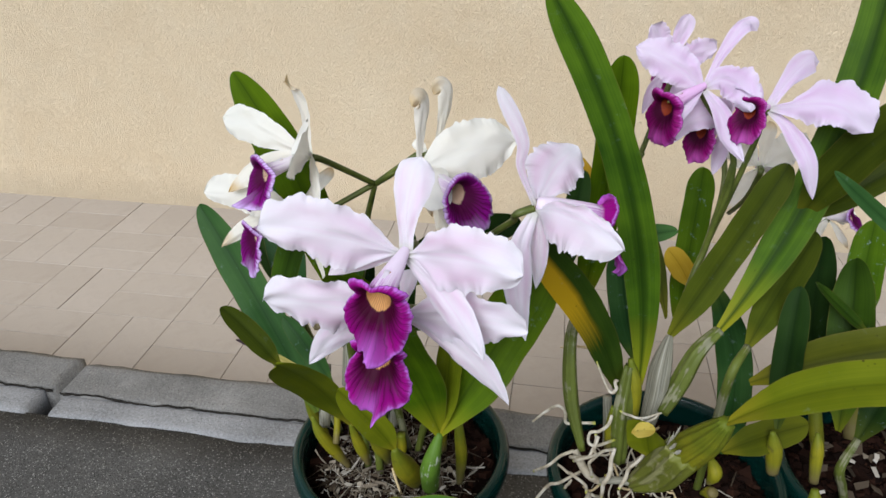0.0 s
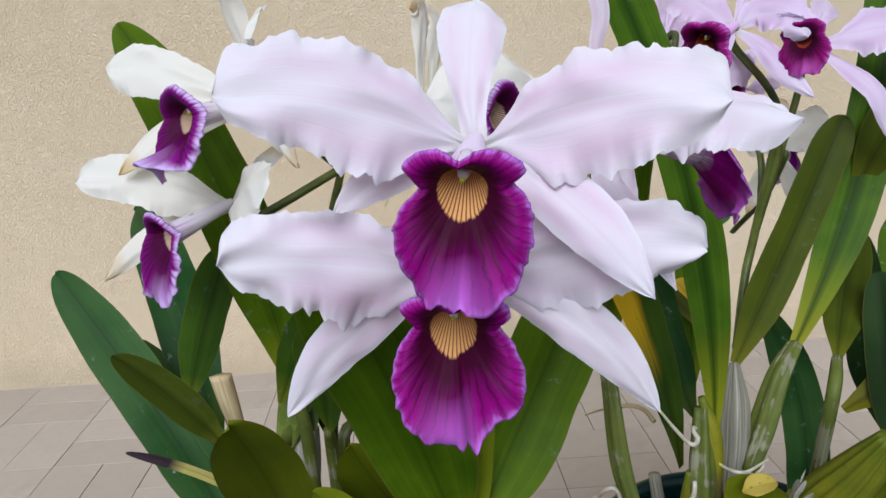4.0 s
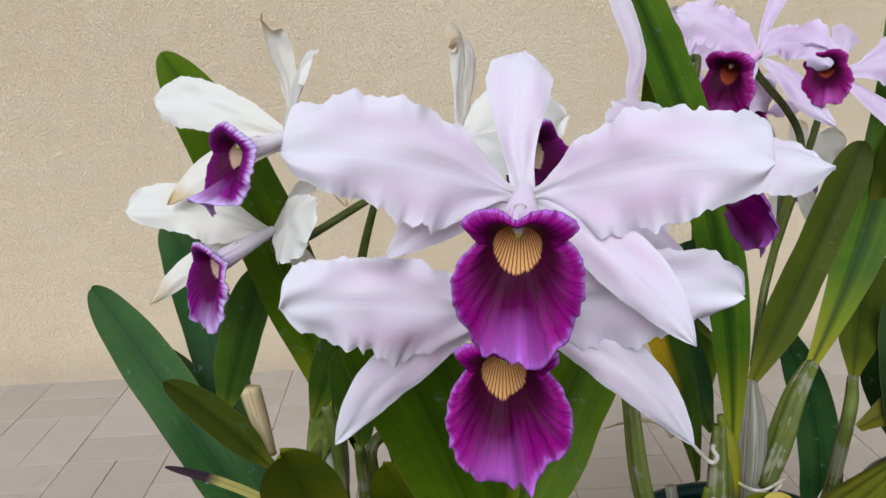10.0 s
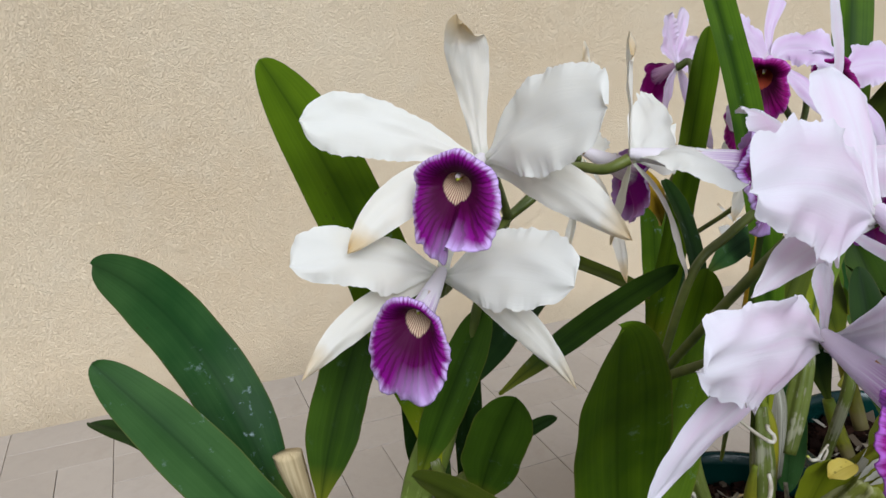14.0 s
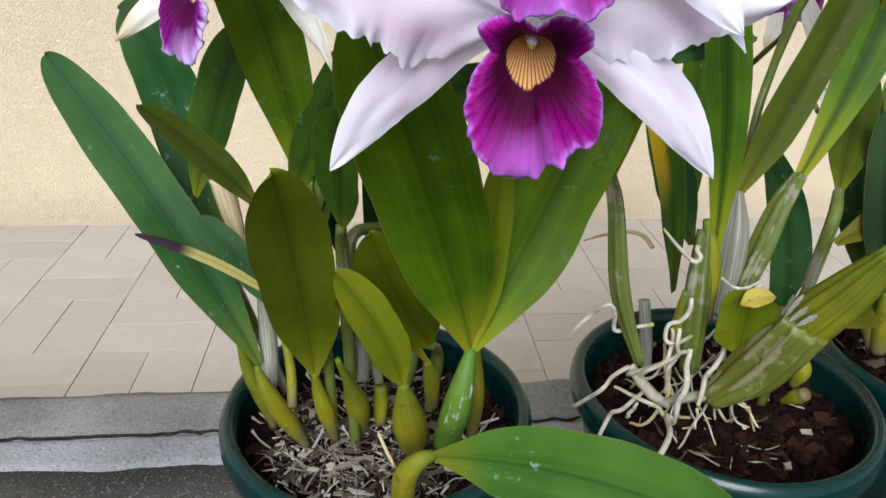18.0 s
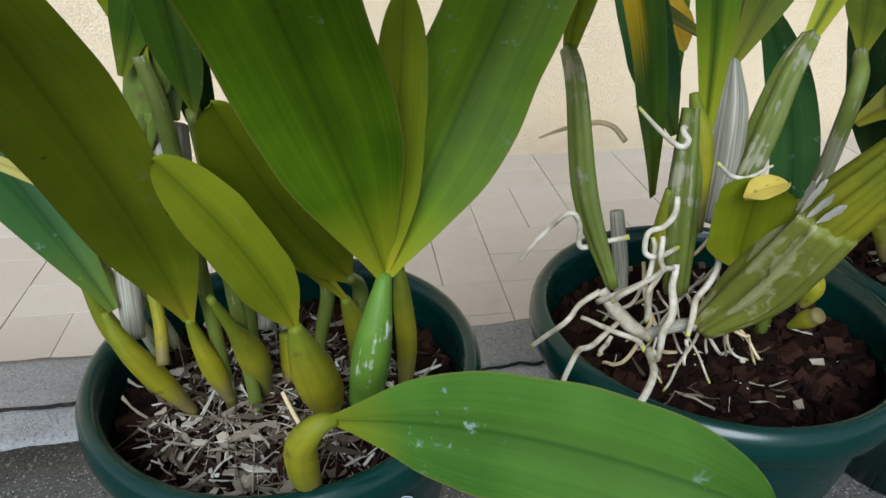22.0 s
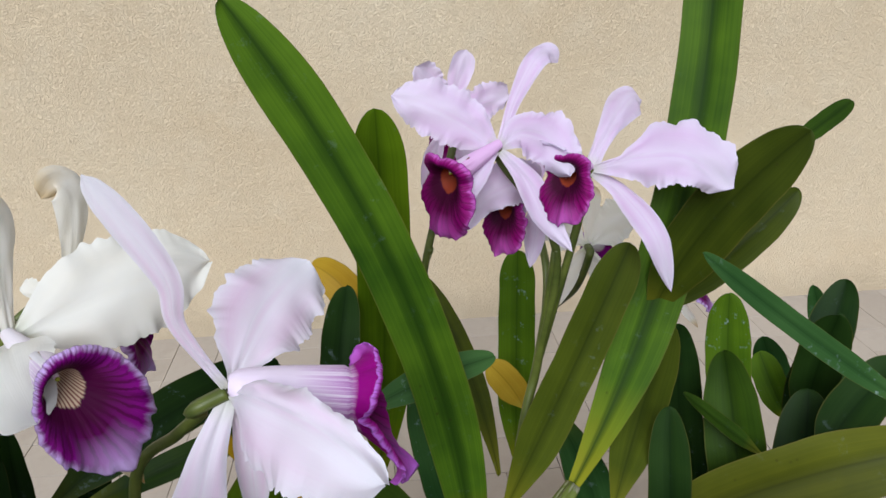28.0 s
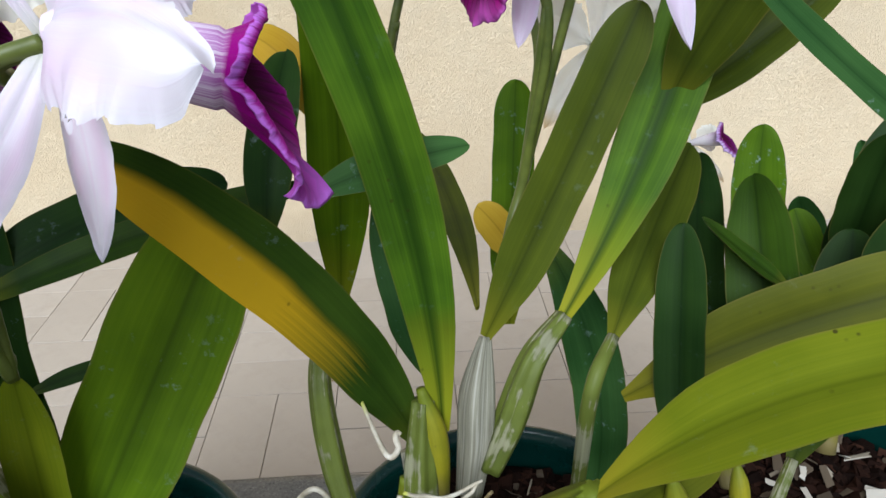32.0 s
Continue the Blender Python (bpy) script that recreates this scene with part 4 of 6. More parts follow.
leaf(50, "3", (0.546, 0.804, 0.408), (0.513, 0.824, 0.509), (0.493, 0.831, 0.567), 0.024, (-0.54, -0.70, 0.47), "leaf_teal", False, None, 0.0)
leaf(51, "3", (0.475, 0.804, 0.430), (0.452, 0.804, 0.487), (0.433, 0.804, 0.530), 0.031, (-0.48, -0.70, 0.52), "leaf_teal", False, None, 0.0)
leaf(52, "3", (0.359, 0.603, 0.559), (0.404, 0.631, 0.589), (0.437, 0.643, 0.606), 0.034, (-0.56, -0.64, 0.52), "leaf_shaded", False, None, 0.0)
leaf(53, "3", (0.251, 0.563, 0.482), (0.253, 0.588, 0.542), (0.256, 0.616, 0.606), 0.028, (-0.58, -0.78, 0.25), "leaf_shaded", False, None, 0.0)
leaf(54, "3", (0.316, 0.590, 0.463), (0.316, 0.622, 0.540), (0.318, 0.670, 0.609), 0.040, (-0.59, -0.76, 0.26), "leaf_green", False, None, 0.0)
leaf(55, "3", (0.335, 0.590, 0.451), (0.367, 0.625, 0.510), (0.390, 0.670, 0.569), 0.042, (-0.61, -0.70, 0.37), "leaf_shaded", False, (0.352, 0.601, 0.356), 0.0045)
leaf(56, "1", (-0.148, 0.563, 0.539), (-0.154, 0.588, 0.575), (-0.159, 0.616, 0.614), 0.019, (0.35, -0.91, 0.21), "leaf_shaded", False, None, 0.0)
leaf(57, "1", (-0.093, 0.603, 0.439), (-0.113, 0.615, 0.548), (-0.103, 0.630, 0.624), 0.026, (0.24, -0.92, 0.31), "leaf_shaded", False, (-0.100, 0.599, 0.356), 0.0045)
leaf(58, "2", (0.127, 0.616, 0.498), (0.109, 0.637, 0.555), (0.099, 0.657, 0.617), 0.031, (-0.23, -0.90, 0.37), "leaf_teal", False, None, 0.0)


PROFILE = {
    "upper": ((0, .13), (.07, .15), (.16, .36), (.28, .70), (.42, .93), (.58, 1), (.74, .98), (.86, .88), (.94, .74), (.985, .52), (1, .05)),
    "lower": ((0, .13), (.07, .16), (.15, .45), (.26, .86), (.38, 1), (.50, .95), (.64, .78), (.78, .66), (.90, .50), (.97, .28), (1, .04)),
    "round": ((0, .15), (.10, .42), (.25, .82), (.45, 1), (.65, .97), (.82, .76), (.93, .46), (1, .04)),
    "claw": ((0, .14), (.18, .17), (.32, .30), (.48, .76), (.64, 1), (.80, .95), (.91, .70), (.97, .38), (1, .05)),
    "flag": ((0, .10), (.20, .13), (.33, .48), (.43, .94), (.54, 1), (.70, .88), (.84, .70), (.94, .46), (1, .05)),
    "tongue": ((0, .18), (.12, .30), (.30, .60), (.55, .90), (.76, 1), (.90, .84), (.97, .48), (1, .05)),
    "sepal": ((0, .30), (.15, .56), (.35, .92), (.50, 1), (.65, .92), (.80, .68), (.92, .36), (1, .04)),
    "spoon": ((0, .34), (.16, .38), (.36, .56), (.60, .88), (.78, 1), (.90, .86), (.97, .52), (1, .06)),
}


def profile(kind, u):
    """Half-width along a petal, with the corners of its table rounded off."""
    g = np.linspace(-0.1, 1.1, 241)
    t = np.asarray(PROFILE[kind], float)
    k = np.exp(-(np.arange(-8, 9) / 4.0) ** 2)
    v = np.convolve(np.interp(g, t[:, 0], t[:, 1]), k / k.sum(), "same")
    return np.interp(u, g, v) * np.clip((1.004 - u) / 0.03, 0.02, 1) ** 0.6


def tepal(name, places, wide_up, wide_lo, face, up, kind_up, kind_lo, seed, cup=0.2, fold=0.1, ruffle=0.1, tooth=0.04, twist=0.0, groove=0.05, waves=5.0, n=84, m=24):
    """A petal or sepal: a thin closed shell along a smooth line, each half with its own outline, a sunken midrib and a crisped margin."""
    rnd = np.random.RandomState(seed)
    line = spline(places, 26)
    d = np.concatenate([[0], np.cumsum(np.linalg.norm(np.diff(line, axis=0), axis=1))])
    u = np.linspace(0, 1, n + 1) ** 0.95
    P = np.stack([np.interp(u * d[-1], d, line[:, i]) for i in range(3)], 1)
    T = unit(np.gradient(P, axis=0))
    N = np.asarray(face, float)
    N = unit(N[None, :] - (T @ N)[:, None] * T)
    S = np.cross(T, N)
    ang = np.radians(twist) * (u[:, None] ** 1.3)
    S, N = S * np.cos(ang) + N * np.sin(ang), N * np.cos(ang) - S * np.sin(ang)
    plus_up = float(S[: n // 2].mean(0) @ np.asarray(up, float)) > 0
    ku, kl = wide_up * profile(kind_up, u), wide_lo * profile(kind_lo, u)
    hi, lo = (ku, kl) if plus_up else (kl, ku)
    s = np.linspace(-1, 1, m + 1)
    s = np.sign(s) * np.abs(s) ** 0.8
    a = np.abs(s)[None, :]
    neg = s[None, :] < 0
    half = np.where(neg, lo[:, None], hi[:, None])

    def rough(nodes):
        return np.interp(u, np.linspace(0, 1, nodes), rnd.rand(nodes) * 2 - 1)

    def bite():
        return rough(13) * 0.9 + rough(31) * 0.8 + rough(64) * 0.6

    env = np.clip((u - 0.14) / 0.22, 0, 1)
    teeth = np.where(neg, (bite() * env)[:, None], (bite() * env)[:, None]) * tooth
    side = half * s[None, :] * (1 + teeth * a ** 3)

    def wave():
        ph, fr = rnd.rand(4) * 6.283, waves * np.array([0.35, 0.8, 1.7, 3.4]) * (0.8 + 0.4 * rnd.rand(4))
        slow = np.sin(6.283 * fr[0] * u + ph[0]) + 0.7 * np.sin(6.283 * fr[1] * u + ph[1])
        fast = (0.60 * np.sin(6.283 * fr[2] * u + ph[2]) + 0.30 * np.sin(6.283 * fr[3] * u + ph[3])) * (0.35 + 0.65 * np.clip(rough(7) + 0.4, 0, 1.2))
        return slow * env, fast * env

    (s0, f0), (s1, f1) = wave(), wave()
    slow, fast = np.where(neg, s0[:, None], s1[:, None]), np.where(neg, f0[:, None], f1[:, None])
    big = max(wide_up, wide_lo)
    lift = -cup * half * a ** 2 + fold * half * a - groove * big * np.exp(-(a / 0.09) ** 2) * np.clip(1.1 - u, 0, 1)[:, None]
    lift = lift + ruffle * big * (0.70 * slow * a ** 2.0 + 0.45 * fast * a ** 5)
    lift = lift + 0.05 * big * (np.sin(u * 6 + rnd.rand() * 6)[:, None] * np.sin(s[None, :] * 4 + rnd.rand() * 6) + 0.6 * np.sin(u * 13 + rnd.rand() * 6)[:, None] * np.sin(s[None, :] * 7 + rnd.rand() * 6))
    top = P[:, None, :] + S[:, None, :] * side[:, :, None] + N[:, None, :] * lift[:, :, None]
    low = top - N[:, None, :] * (0.0007 * (1 - a ** 4) * np.clip(1.04 - u[:, None] ** 6, 0, 1))[:, :, None]
    row, lay = m + 1, (n + 1) * (m + 1)
    verts = np.concatenate([top.reshape(-1, 3), low.reshape(-1, 3)])
    uvs = np.array([(0.5 + 0.5 * q, w) for w in u for q in s] * 2)
    faces = []
    for i in range(n):
        for j in range(m):
            k = i * row + j
            faces.append((k, k + 1, k + row + 1, k + row))
            faces.append((lay + k, lay + k + row, lay + k + row + 1, lay + k + 1))
    return mesh_of(name, verts, faces, uvs)


# outline of a lip round its throat: degrees clockwise from the top, and reach in parts of its width
OUTLINE = {
    "upper": ((0, .22), (12, .26), (24, .33), (42, .39), (64, .460), (76, .47), (87, .350), (98, .46), (113, .55), (141, .70), (153, .79), (162, .79), (169, .67), (180, .66), (187, .74), (194, .83), (205, .80), (214, .735), (236, .60), (252, .47), (265, .31), (273, .330), (290, .455), (317, .39), (336, .33), (348, .26)),
    "under": ((0, .21), (12, .25), (24, .33), (45, .40), (66, .465), (80, .45), (91, .345), (101, .46), (119, .63), (134, .76), (141, .72), (148, .60), (157, .56), (165, .60), (173, .75), (183, .86), (199, .81), (218, .69), (240, .53), (257, .40), (269, .30), (278, .34), (293, .455), (312, .40), (336, .32), (348, .25)),
    "notched": ((0, .40), (15, .43), (45, .40), (75, .46), (95, .48), (120, .60), (151, .76), (160, .60), (168, .46), (177, .62), (188, .82), (210, .74), (234, .60), (262, .48), (288, .50), (315, .42), (340, .38)),
    "shell": ((0, .34), (30, .30), (60, .24), (90, .25), (110, .38), (128, .53), (149, .70), (168, .90), (184, .97), (204, .93), (222, .85), (240, .70), (257, .59), (280, .47), (300, .42), (330, .38)),
    "shell_turned": ((0, .36), (30, .38), (60, .42), (80, .47), (103, .59), (120, .70), (138, .85), (156, .93), (176, .97), (192, .90), (211, .70), (232, .53), (250, .38), (270, .25), (300, .24), (330, .30)),
    "even": ((0, .30), (22, .36), (45, .42), (70, .46), (88, .38), (100, .40), (118, .54), (135, .67), (155, .78), (170, .88), (180, .80), (190, .88), (205, .78), (225, .67), (242, .54), (260, .40), (272, .38), (290, .46), (315, .42), (338, .36)),
}


def lip_mesh(c, throat, down, width, seed=0, bore=1.0, forward=0.3, outline="even", fold=None):
    """The lip: a tube from the heart of the flower to its mouth, flaring into two rounded side lobes and a broad, frilled, hanging blade."""
    rnd = np.random.RandomState(seed)
    c, throat = np.asarray(c, float), np.asarray(throat, float)
    axis = unit(throat - c)
    reach = np.linalg.norm(throat - c)
    dn = np.asarray(down, float)
    dn = unit(dn - axis * (dn @ axis))
    rt = np.cross(axis, dn)
    nv, ns = 44, 150
    ph = rnd.rand(10) * 6.283
    tab = np.asarray(OUTLINE[outline], float)
    deg = np.arange(0, 360)
    rad = np.interp(deg, np.append(tab[:, 0], 360), np.append(tab[:, 1], tab[0, 1]))
    k3 = np.exp(-(np.arange(-9, 10) / 2.2) ** 2)
    rad = np.convolve(np.concatenate([rad[-20:], rad, rad[:20]]), k3 / k3.sum(), "same")[20:-20]
    fl = np.linspace(0, 2 * math.pi, ns + 1)
    x, y = np.sin(fl), np.cos(fl)
    low = np.clip(-y, 0, 1)
    d = np.degrees(fl) % 360
    R = np.interp(d, np.append(deg, 360), np.append(rad, rad[0]))
    R = R + 0.008 * np.sin(fl * 31 + ph[0]) * (0.3 + low) + 0.007 * np.sin(fl * 47 + ph[1]) * (0.3 + low) + 0.014 * low * np.sin(fl * 19 + ph[2])
    r0 = width * bore * np.where(y < 0, 0.205 + 0.015 * low, 0.205 - 0.055 * y)
    R = np.maximum(R * width, r0 * 1.03)
    frill = (0.25 + 0.75 * low) * 0.028 * np.sin(fl * 11 + ph[4]) + (0.25 + 0.75 * low) * 0.026 * np.sin(fl * 23 + ph[5]) + 0.05 * low * np.sin(fl * 7 + ph[6]) + (0.2 + 0.8 * low) * 0.016 * np.sin(fl * 41 + ph[7])
    keel = np.exp(-((d - 180) / 9.0) ** 2)
    curl = np.zeros_like(fl) if fold is None else np.exp(-((d - fold) / 13.0) ** 2)
    P, uvs = [], []
    for layer in (0, 1):
        for i in range(nv + 1):
            t = i / nv
            if t < 0.42:
                k = t / 0.42
                if layer == 0:
                    r = width * 0.055 + np.zeros_like(fl) if t < 0.24 else width * 0.055 + (r0 - width * 0.055) * ((t - 0.24) / 0.18) ** 0.9
                    ax = reach * 0.72 * t / 0.24 if t < 0.24 else reach * 0.72 + reach * 0.28 * ((t - 0.24) / 0.18) ** 1.3
                else:
                    r = width * 0.07 + (r0 * 1.12 - width * 0.07) * k ** (0.9 if bore < 1.2 else 0.4)
                    ax = reach * k
                ax = ax + np.zeros_like(fl)
            else:
                k = (t - 0.42) / 0.58
                r = r0 + (R - r0) * (k - 0.10 * curl * k ** 3)
                ax = reach + width * (0.10 * math.sin(k * 1.8) * (0.6 + 0.8 * low) + (0.16 * k - 0.10 * k * k) * np.clip(y, 0, 1) - 0.10 * k * k * (1 - np.abs(y)) - 0.06 * k ** 3 * low)
                ax = ax + width * forward * k * (0.30 + 0.70 * low) - width * 0.10 * k ** 5 * (1 - curl)
                ax = ax + width * (frill * k ** 5 + 0.05 * keel * k * min(1.0, k * 2) + 0.40 * curl * k ** 3 - 0.03 * np.exp(-((d - 156) / 10.0) ** 2) * k - 0.03 * np.exp(-((d - 204) / 10.0) ** 2) * k)
            ax = ax - layer * 0.0007
            sag = width * (0.26 if layer == 0 and t > 0.2 else 0.08) * (1 - min(1.0, t / 0.42)) * min(1.0, bore)
            P.append(c + axis * ax[:, None] + rt * (r * x)[:, None] - dn * (r * y + sag)[:, None])
            uvs += [(j / ns, t) for j in range(ns + 1)]
    verts, faces, slot = np.concatenate(P), [], []
    row, lay = ns + 1, (nv + 1) * (ns + 1)
    for i in range(nv):
        for j in range(ns):
            a = i * row + j
            faces.append((a, a + row, a + row + 1, a + 1))
            slot.append(0)
            faces.append((lay + a, lay + a + 1, lay + a + row + 1, lay + a + row))
            slot.append(1)
    for j in range(ns):
        a = nv * row + j
        faces.append((a, lay + a, lay + a + 1, a + 1))
        slot.append(0)
    me = mesh_of("lip", verts, faces, uvs)
    me.polygons.foreach_set("material_index", slot)
    return me


def flower(k, who, c, D, PL, PR, SL, SR, throat, lip_tip, pal, lip_width, stalk, wl=(0.21, 0.25), wr=(0.21, 0.25), ws=0.25, wd=0.30, kl=("upper", "lower"), kr=("upper", "lower"), back=0.05, bow=0.07, droop=0.10, face=None, bore=1.0, forward=0.3, outline="even", fold=None, ruffle=0.13, tooth=0.09, cup=0.22, twist=0.0, sface=None):
    """One orchid flower: three sepals, two broad petals, the lip round its column, on a curved stalk. A sepal or petal is its tip, or the places that its midrib passes."""
    c, tp, lt = (np.asarray(p, float) for p in (c, throat, lip_tip))

    def end(p):
        return np.asarray(p[-1] if isinstance(p[0], tuple) else p, float)

    ln = np.linalg.norm
    R = unit(end(PR) - end(PL))
    up = unit(end(D) - (end(SL) + end(SR)) / 2)
    F = unit(np.cross(R, up))
    if F @ (tp - c) < 0:
        F = -F
    F = unit(F + 0.5 * unit(tp - c))
    U = unit(up - F * (up @ F))
    stem = put("flower", tube("flower", [c - F * 0.001, c - F * 0.014 - U * 0.004, *[np.asarray(p, float) for p in stalk]], [0.0030, 0.0027, 0.0025, 0.0025], 10, 8, 3, 0.12, k), STEM, PLANT[who], {"pink": "blush white flower with a magenta lip", "white": "ivory white flower with a violet lip, sepals withering", "lilac": "lilac pink flower with a dark purple lip"}[pal])
    sep = PETAL["withered"] if pal == "white" else PETAL[pal]
    facing = F if face is None else unit(face)

    def seg(name, way, wide, kinds, mat, bowf, bowu, s, rf, tth, cp, tw):
        if isinstance(way[0], tuple):
            pts = [c] + [np.asarray(p, float) for p in way]
            d = sum(ln(q - p) for p, q in zip(pts, pts[1:]))
        else:
            tip = np.asarray(way, float)
            d = ln(tip - c)
            pts = [c, c + (tip - c) * 0.35 + F * bowf * d * 0.9 + U * bowu * d * 0.9, c + (tip - c) * 0.70 + F * bowf * d * 0.8 + U * bowu * d * 0.85, tip]
        pts[0] = pts[0] + unit(pts[1] - pts[0]) * 0.002
        put(name, tepal(name, pts, wide[0] * d + 0.0012, wide[1] * d + 0.0012, facing if name == "petal" else F if sface is None else unit(sface), U, kinds[0], kinds[1], s, cp, 0.08, rf, tth, tw), mat, stem)

    seg("sepal", D, (wd / 2, wd / 2), ("spoon", "spoon"), sep, back, 0, k * 10 + 1, 0.05, 0.012, 0.35, 0)
    seg("sepal", SL, (ws / 2, ws / 2), ("sepal", "sepal"), sep, back, droop, k * 10 + 2, 0.06, 0.010, 0.32, 14 + twist)
    seg("sepal", SR, (ws / 2, ws / 2), ("sepal", "sepal"), sep, back, droop, k * 10 + 3, 0.06, 0.010, 0.32, -14 - twist)
    seg("petal", PL, wl, kl, PETAL[pal], back * 1.3, bow, k * 10 + 4, ruffle, tooth, cup, 8)
    seg("petal", PR, wr, kr, PETAL[pal], back * 1.3, bow, k * 10 + 5, ruffle, tooth, cup, -8)
    me = lip_mesh(c, tp, lt - tp, lip_width, k, bore, forward, outline, fold)
    me.materials.append(LIP[pal][0])
    me.materials.append(LIP[pal][1])
    put("lip", me, LIP[pal][0], stem, "frilled purple lip with a lined ochre throat")
    ax = unit(tp - c)
    dn = unit((lt - tp) - ax * ((lt - tp) @ ax))
    L, w = ln(tp - c), lip_width
    put("column", tube("column", [c + ax * L * 0.05 - dn * w * 0.05, c + ax * L * 0.45 - dn * w * 0.09 * bore, c + ax * L * 0.80 - dn * w * 0.082 * bore, c + ax * L * 0.95 - dn * w * 0.080 * bore], [0.002, 0.045 * w * bore, 0.060 * w * bore ** 2, 0.040 * w * bore ** 2], 5, 14, 2, 0.12), COLUMN, stem, "waxy pale lilac column")
    put("anther", tube("anther", [c + ax * L * 0.84 - dn * w * 0.040 * bore, c + ax * L * 0.96 - dn * w * 0.044 * bore], [0.036 * w * bore, 0.022 * w * bore], 3, 10), ANTHER, stem, "yellow-green anther cap")


flower(0, "1", (-0.054, 0.398, 0.740), ((-0.0545, 0.407, 0.762), (-0.052, 0.420, 0.783), (-0.049, 0.430, 0.791)), (-0.137, 0.379, 0.763), (0.019, 0.360, 0.756), (-0.106, 0.402, 0.718), (-0.001, 0.362, 0.694), (-0.062, 0.361, 0.734), (-0.066, 0.346, 0.698), "pink", 0.0428, ((-0.053, 0.429, 0.728), (-0.045, 0.503, 0.632), (-0.045, 0.516, 0.602),), wl=(0.20, 0.25), wr=(0.20, 0.28), wd=0.38, ws=0.25, forward=0.30, outline="upper", fold=171, bore=0.92)
flower(1, "1", (-0.061, 0.406, 0.690), (-0.055, 0.415, 0.719), (-0.144, 0.384, 0.707), (0.023, 0.380, 0.704), (-0.133, 0.415, 0.632), (0.013, 0.389, 0.637), (-0.066, 0.367, 0.687), (-0.070, 0.342, 0.655), "pink", 0.0424, ((-0.046, 0.509, 0.621), (-0.045, 0.516, 0.602),), wl=(0.17, 0.31), wr=(0.18, 0.26), ws=0.215, droop=0.15, bow=0.08, forward=0.42, outline="under", fold=157, tooth=0.09, bore=0.92)
flower(2, "1", (-0.153, 0.513, 0.750), ((-0.156, 0.516, 0.778), (-0.161, 0.514, 0.802), (-0.164, 0.508, 0.809)), (-0.228, 0.531, 0.772), (-0.138, 0.445, 0.780), (-0.219, 0.502, 0.721), (-0.123, 0.445, 0.729), (-0.178, 0.485, 0.749), (-0.193, 0.465, 0.727), "white", 0.0355, ((-0.116, 0.556, 0.710),), wl=(0.15, 0.17), ruffle=0.08, tooth=0.05, wr=(0.27, 0.26), kl=("tongue", "tongue"), kr=("upper", "upper"), ws=0.23, wd=0.28, face=(-0.6, -0.6, 0.5), forward=0.42, outline="notched", fold=168, bore=0.82)
flower(3, "1", (-0.171, 0.517, 0.699), (-0.150, 0.549, 0.726), (-0.242, 0.505, 0.718), (-0.143, 0.453, 0.711), (-0.240, 0.511, 0.664), (-0.132, 0.464, 0.658), (-0.195, 0.488, 0.694), (-0.202, 0.476, 0.664), "white", 0.0350, ((-0.116, 0.556, 0.710),), wl=(0.19, 0.19), ruffle=0.08, tooth=0.05, wr=(0.24, 0.24), kl=("tongue", "lower"), kr=("upper", "round"), ws=0.16, twist=35, face=(-0.6, -0.6, 0.5), forward=0.42, outline="shell", bore=0.78)
flower(4, "1", (-0.069, 0.516, 0.744), ((-0.068, 0.520, 0.768), (-0.066, 0.524, 0.790), (-0.068, 0.520, 0.797), (-0.073, 0.515, 0.793)), ((-0.058, 0.492, 0.750), (-0.041, 0.468, 0.738)), (-0.002, 0.567, 0.750), (-0.064, 0.536, 0.693), (-0.030, 0.510, 0.672), (-0.036, 0.480, 0.745), (-0.026, 0.480, 0.712), "white", 0.0385, ((-0.087, 0.549, 0.734), (-0.116, 0.556, 0.710),), wl=(0.24, 0.24), ruffle=0.08, tooth=0.05, wr=(0.26, 0.28), kr=("round", "round"), wd=0.23, ws=0.18, face=(0.3, -0.8, 0.5), forward=0.35, outline="shell_turned", bore=0.9)
flower(12, "1", (-0.070, 0.556, 0.739), ((-0.063, 0.560, 0.748), (-0.059, 0.568, 0.766), (-0.057, 0.571, 0.784), (-0.061, 0.568, 0.791), (-0.067, 0.564, 0.786)), (-0.084, 0.560, 0.746), (-0.044, 0.590, 0.748), (-0.092, 0.536, 0.690), (-0.056, 0.530, 0.672), (-0.038, 0.556, 0.729), (-0.018, 0.556, 0.704), "white", 0.0340, ((-0.100, 0.553, 0.722), (-0.116, 0.556, 0.710),), wl=(0.24, 0.24), wr=(0.24, 0.24), wd=0.22, ws=0.16, twist=40, face=(-0.3, -0.6, 0.5))
flower(5, "1", (0.020, 0.482, 0.735), ((0.009, 0.474, 0.768), (0.009, 0.470, 0.790), (-0.007, 0.467, 0.825)), ((0.030, 0.512, 0.751), (0.046, 0.546, 0.757)), ((0.034, 0.460, 0.746), (0.055, 0.440, 0.748), (0.076, 0.420, 0.742)), ((0.012, 0.462, 0.716), (0.014, 0.420, 0.704), (0.021, 0.400, 0.682)), (0.024, 0.470, 0.676), (0.063, 0.488, 0.727), (0.080, 0.492, 0.684), "pink", 0.0460, ((0.004, 0.496, 0.717), (-0.011, 0.505, 0.700), (-0.032, 0.508, 0.678), (-0.045, 0.516, 0.602),), wl=(0.26, 0.26), wr=(0.09, 0.25), kl=("upper", "upper"), kr=("round", "round"), wd=0.085, ws=0.17, face=(0.2, -0.8, 0.55), sface=(0.1, -0.9, 0.4), bore=1.20, forward=0.60, cup=0.45)
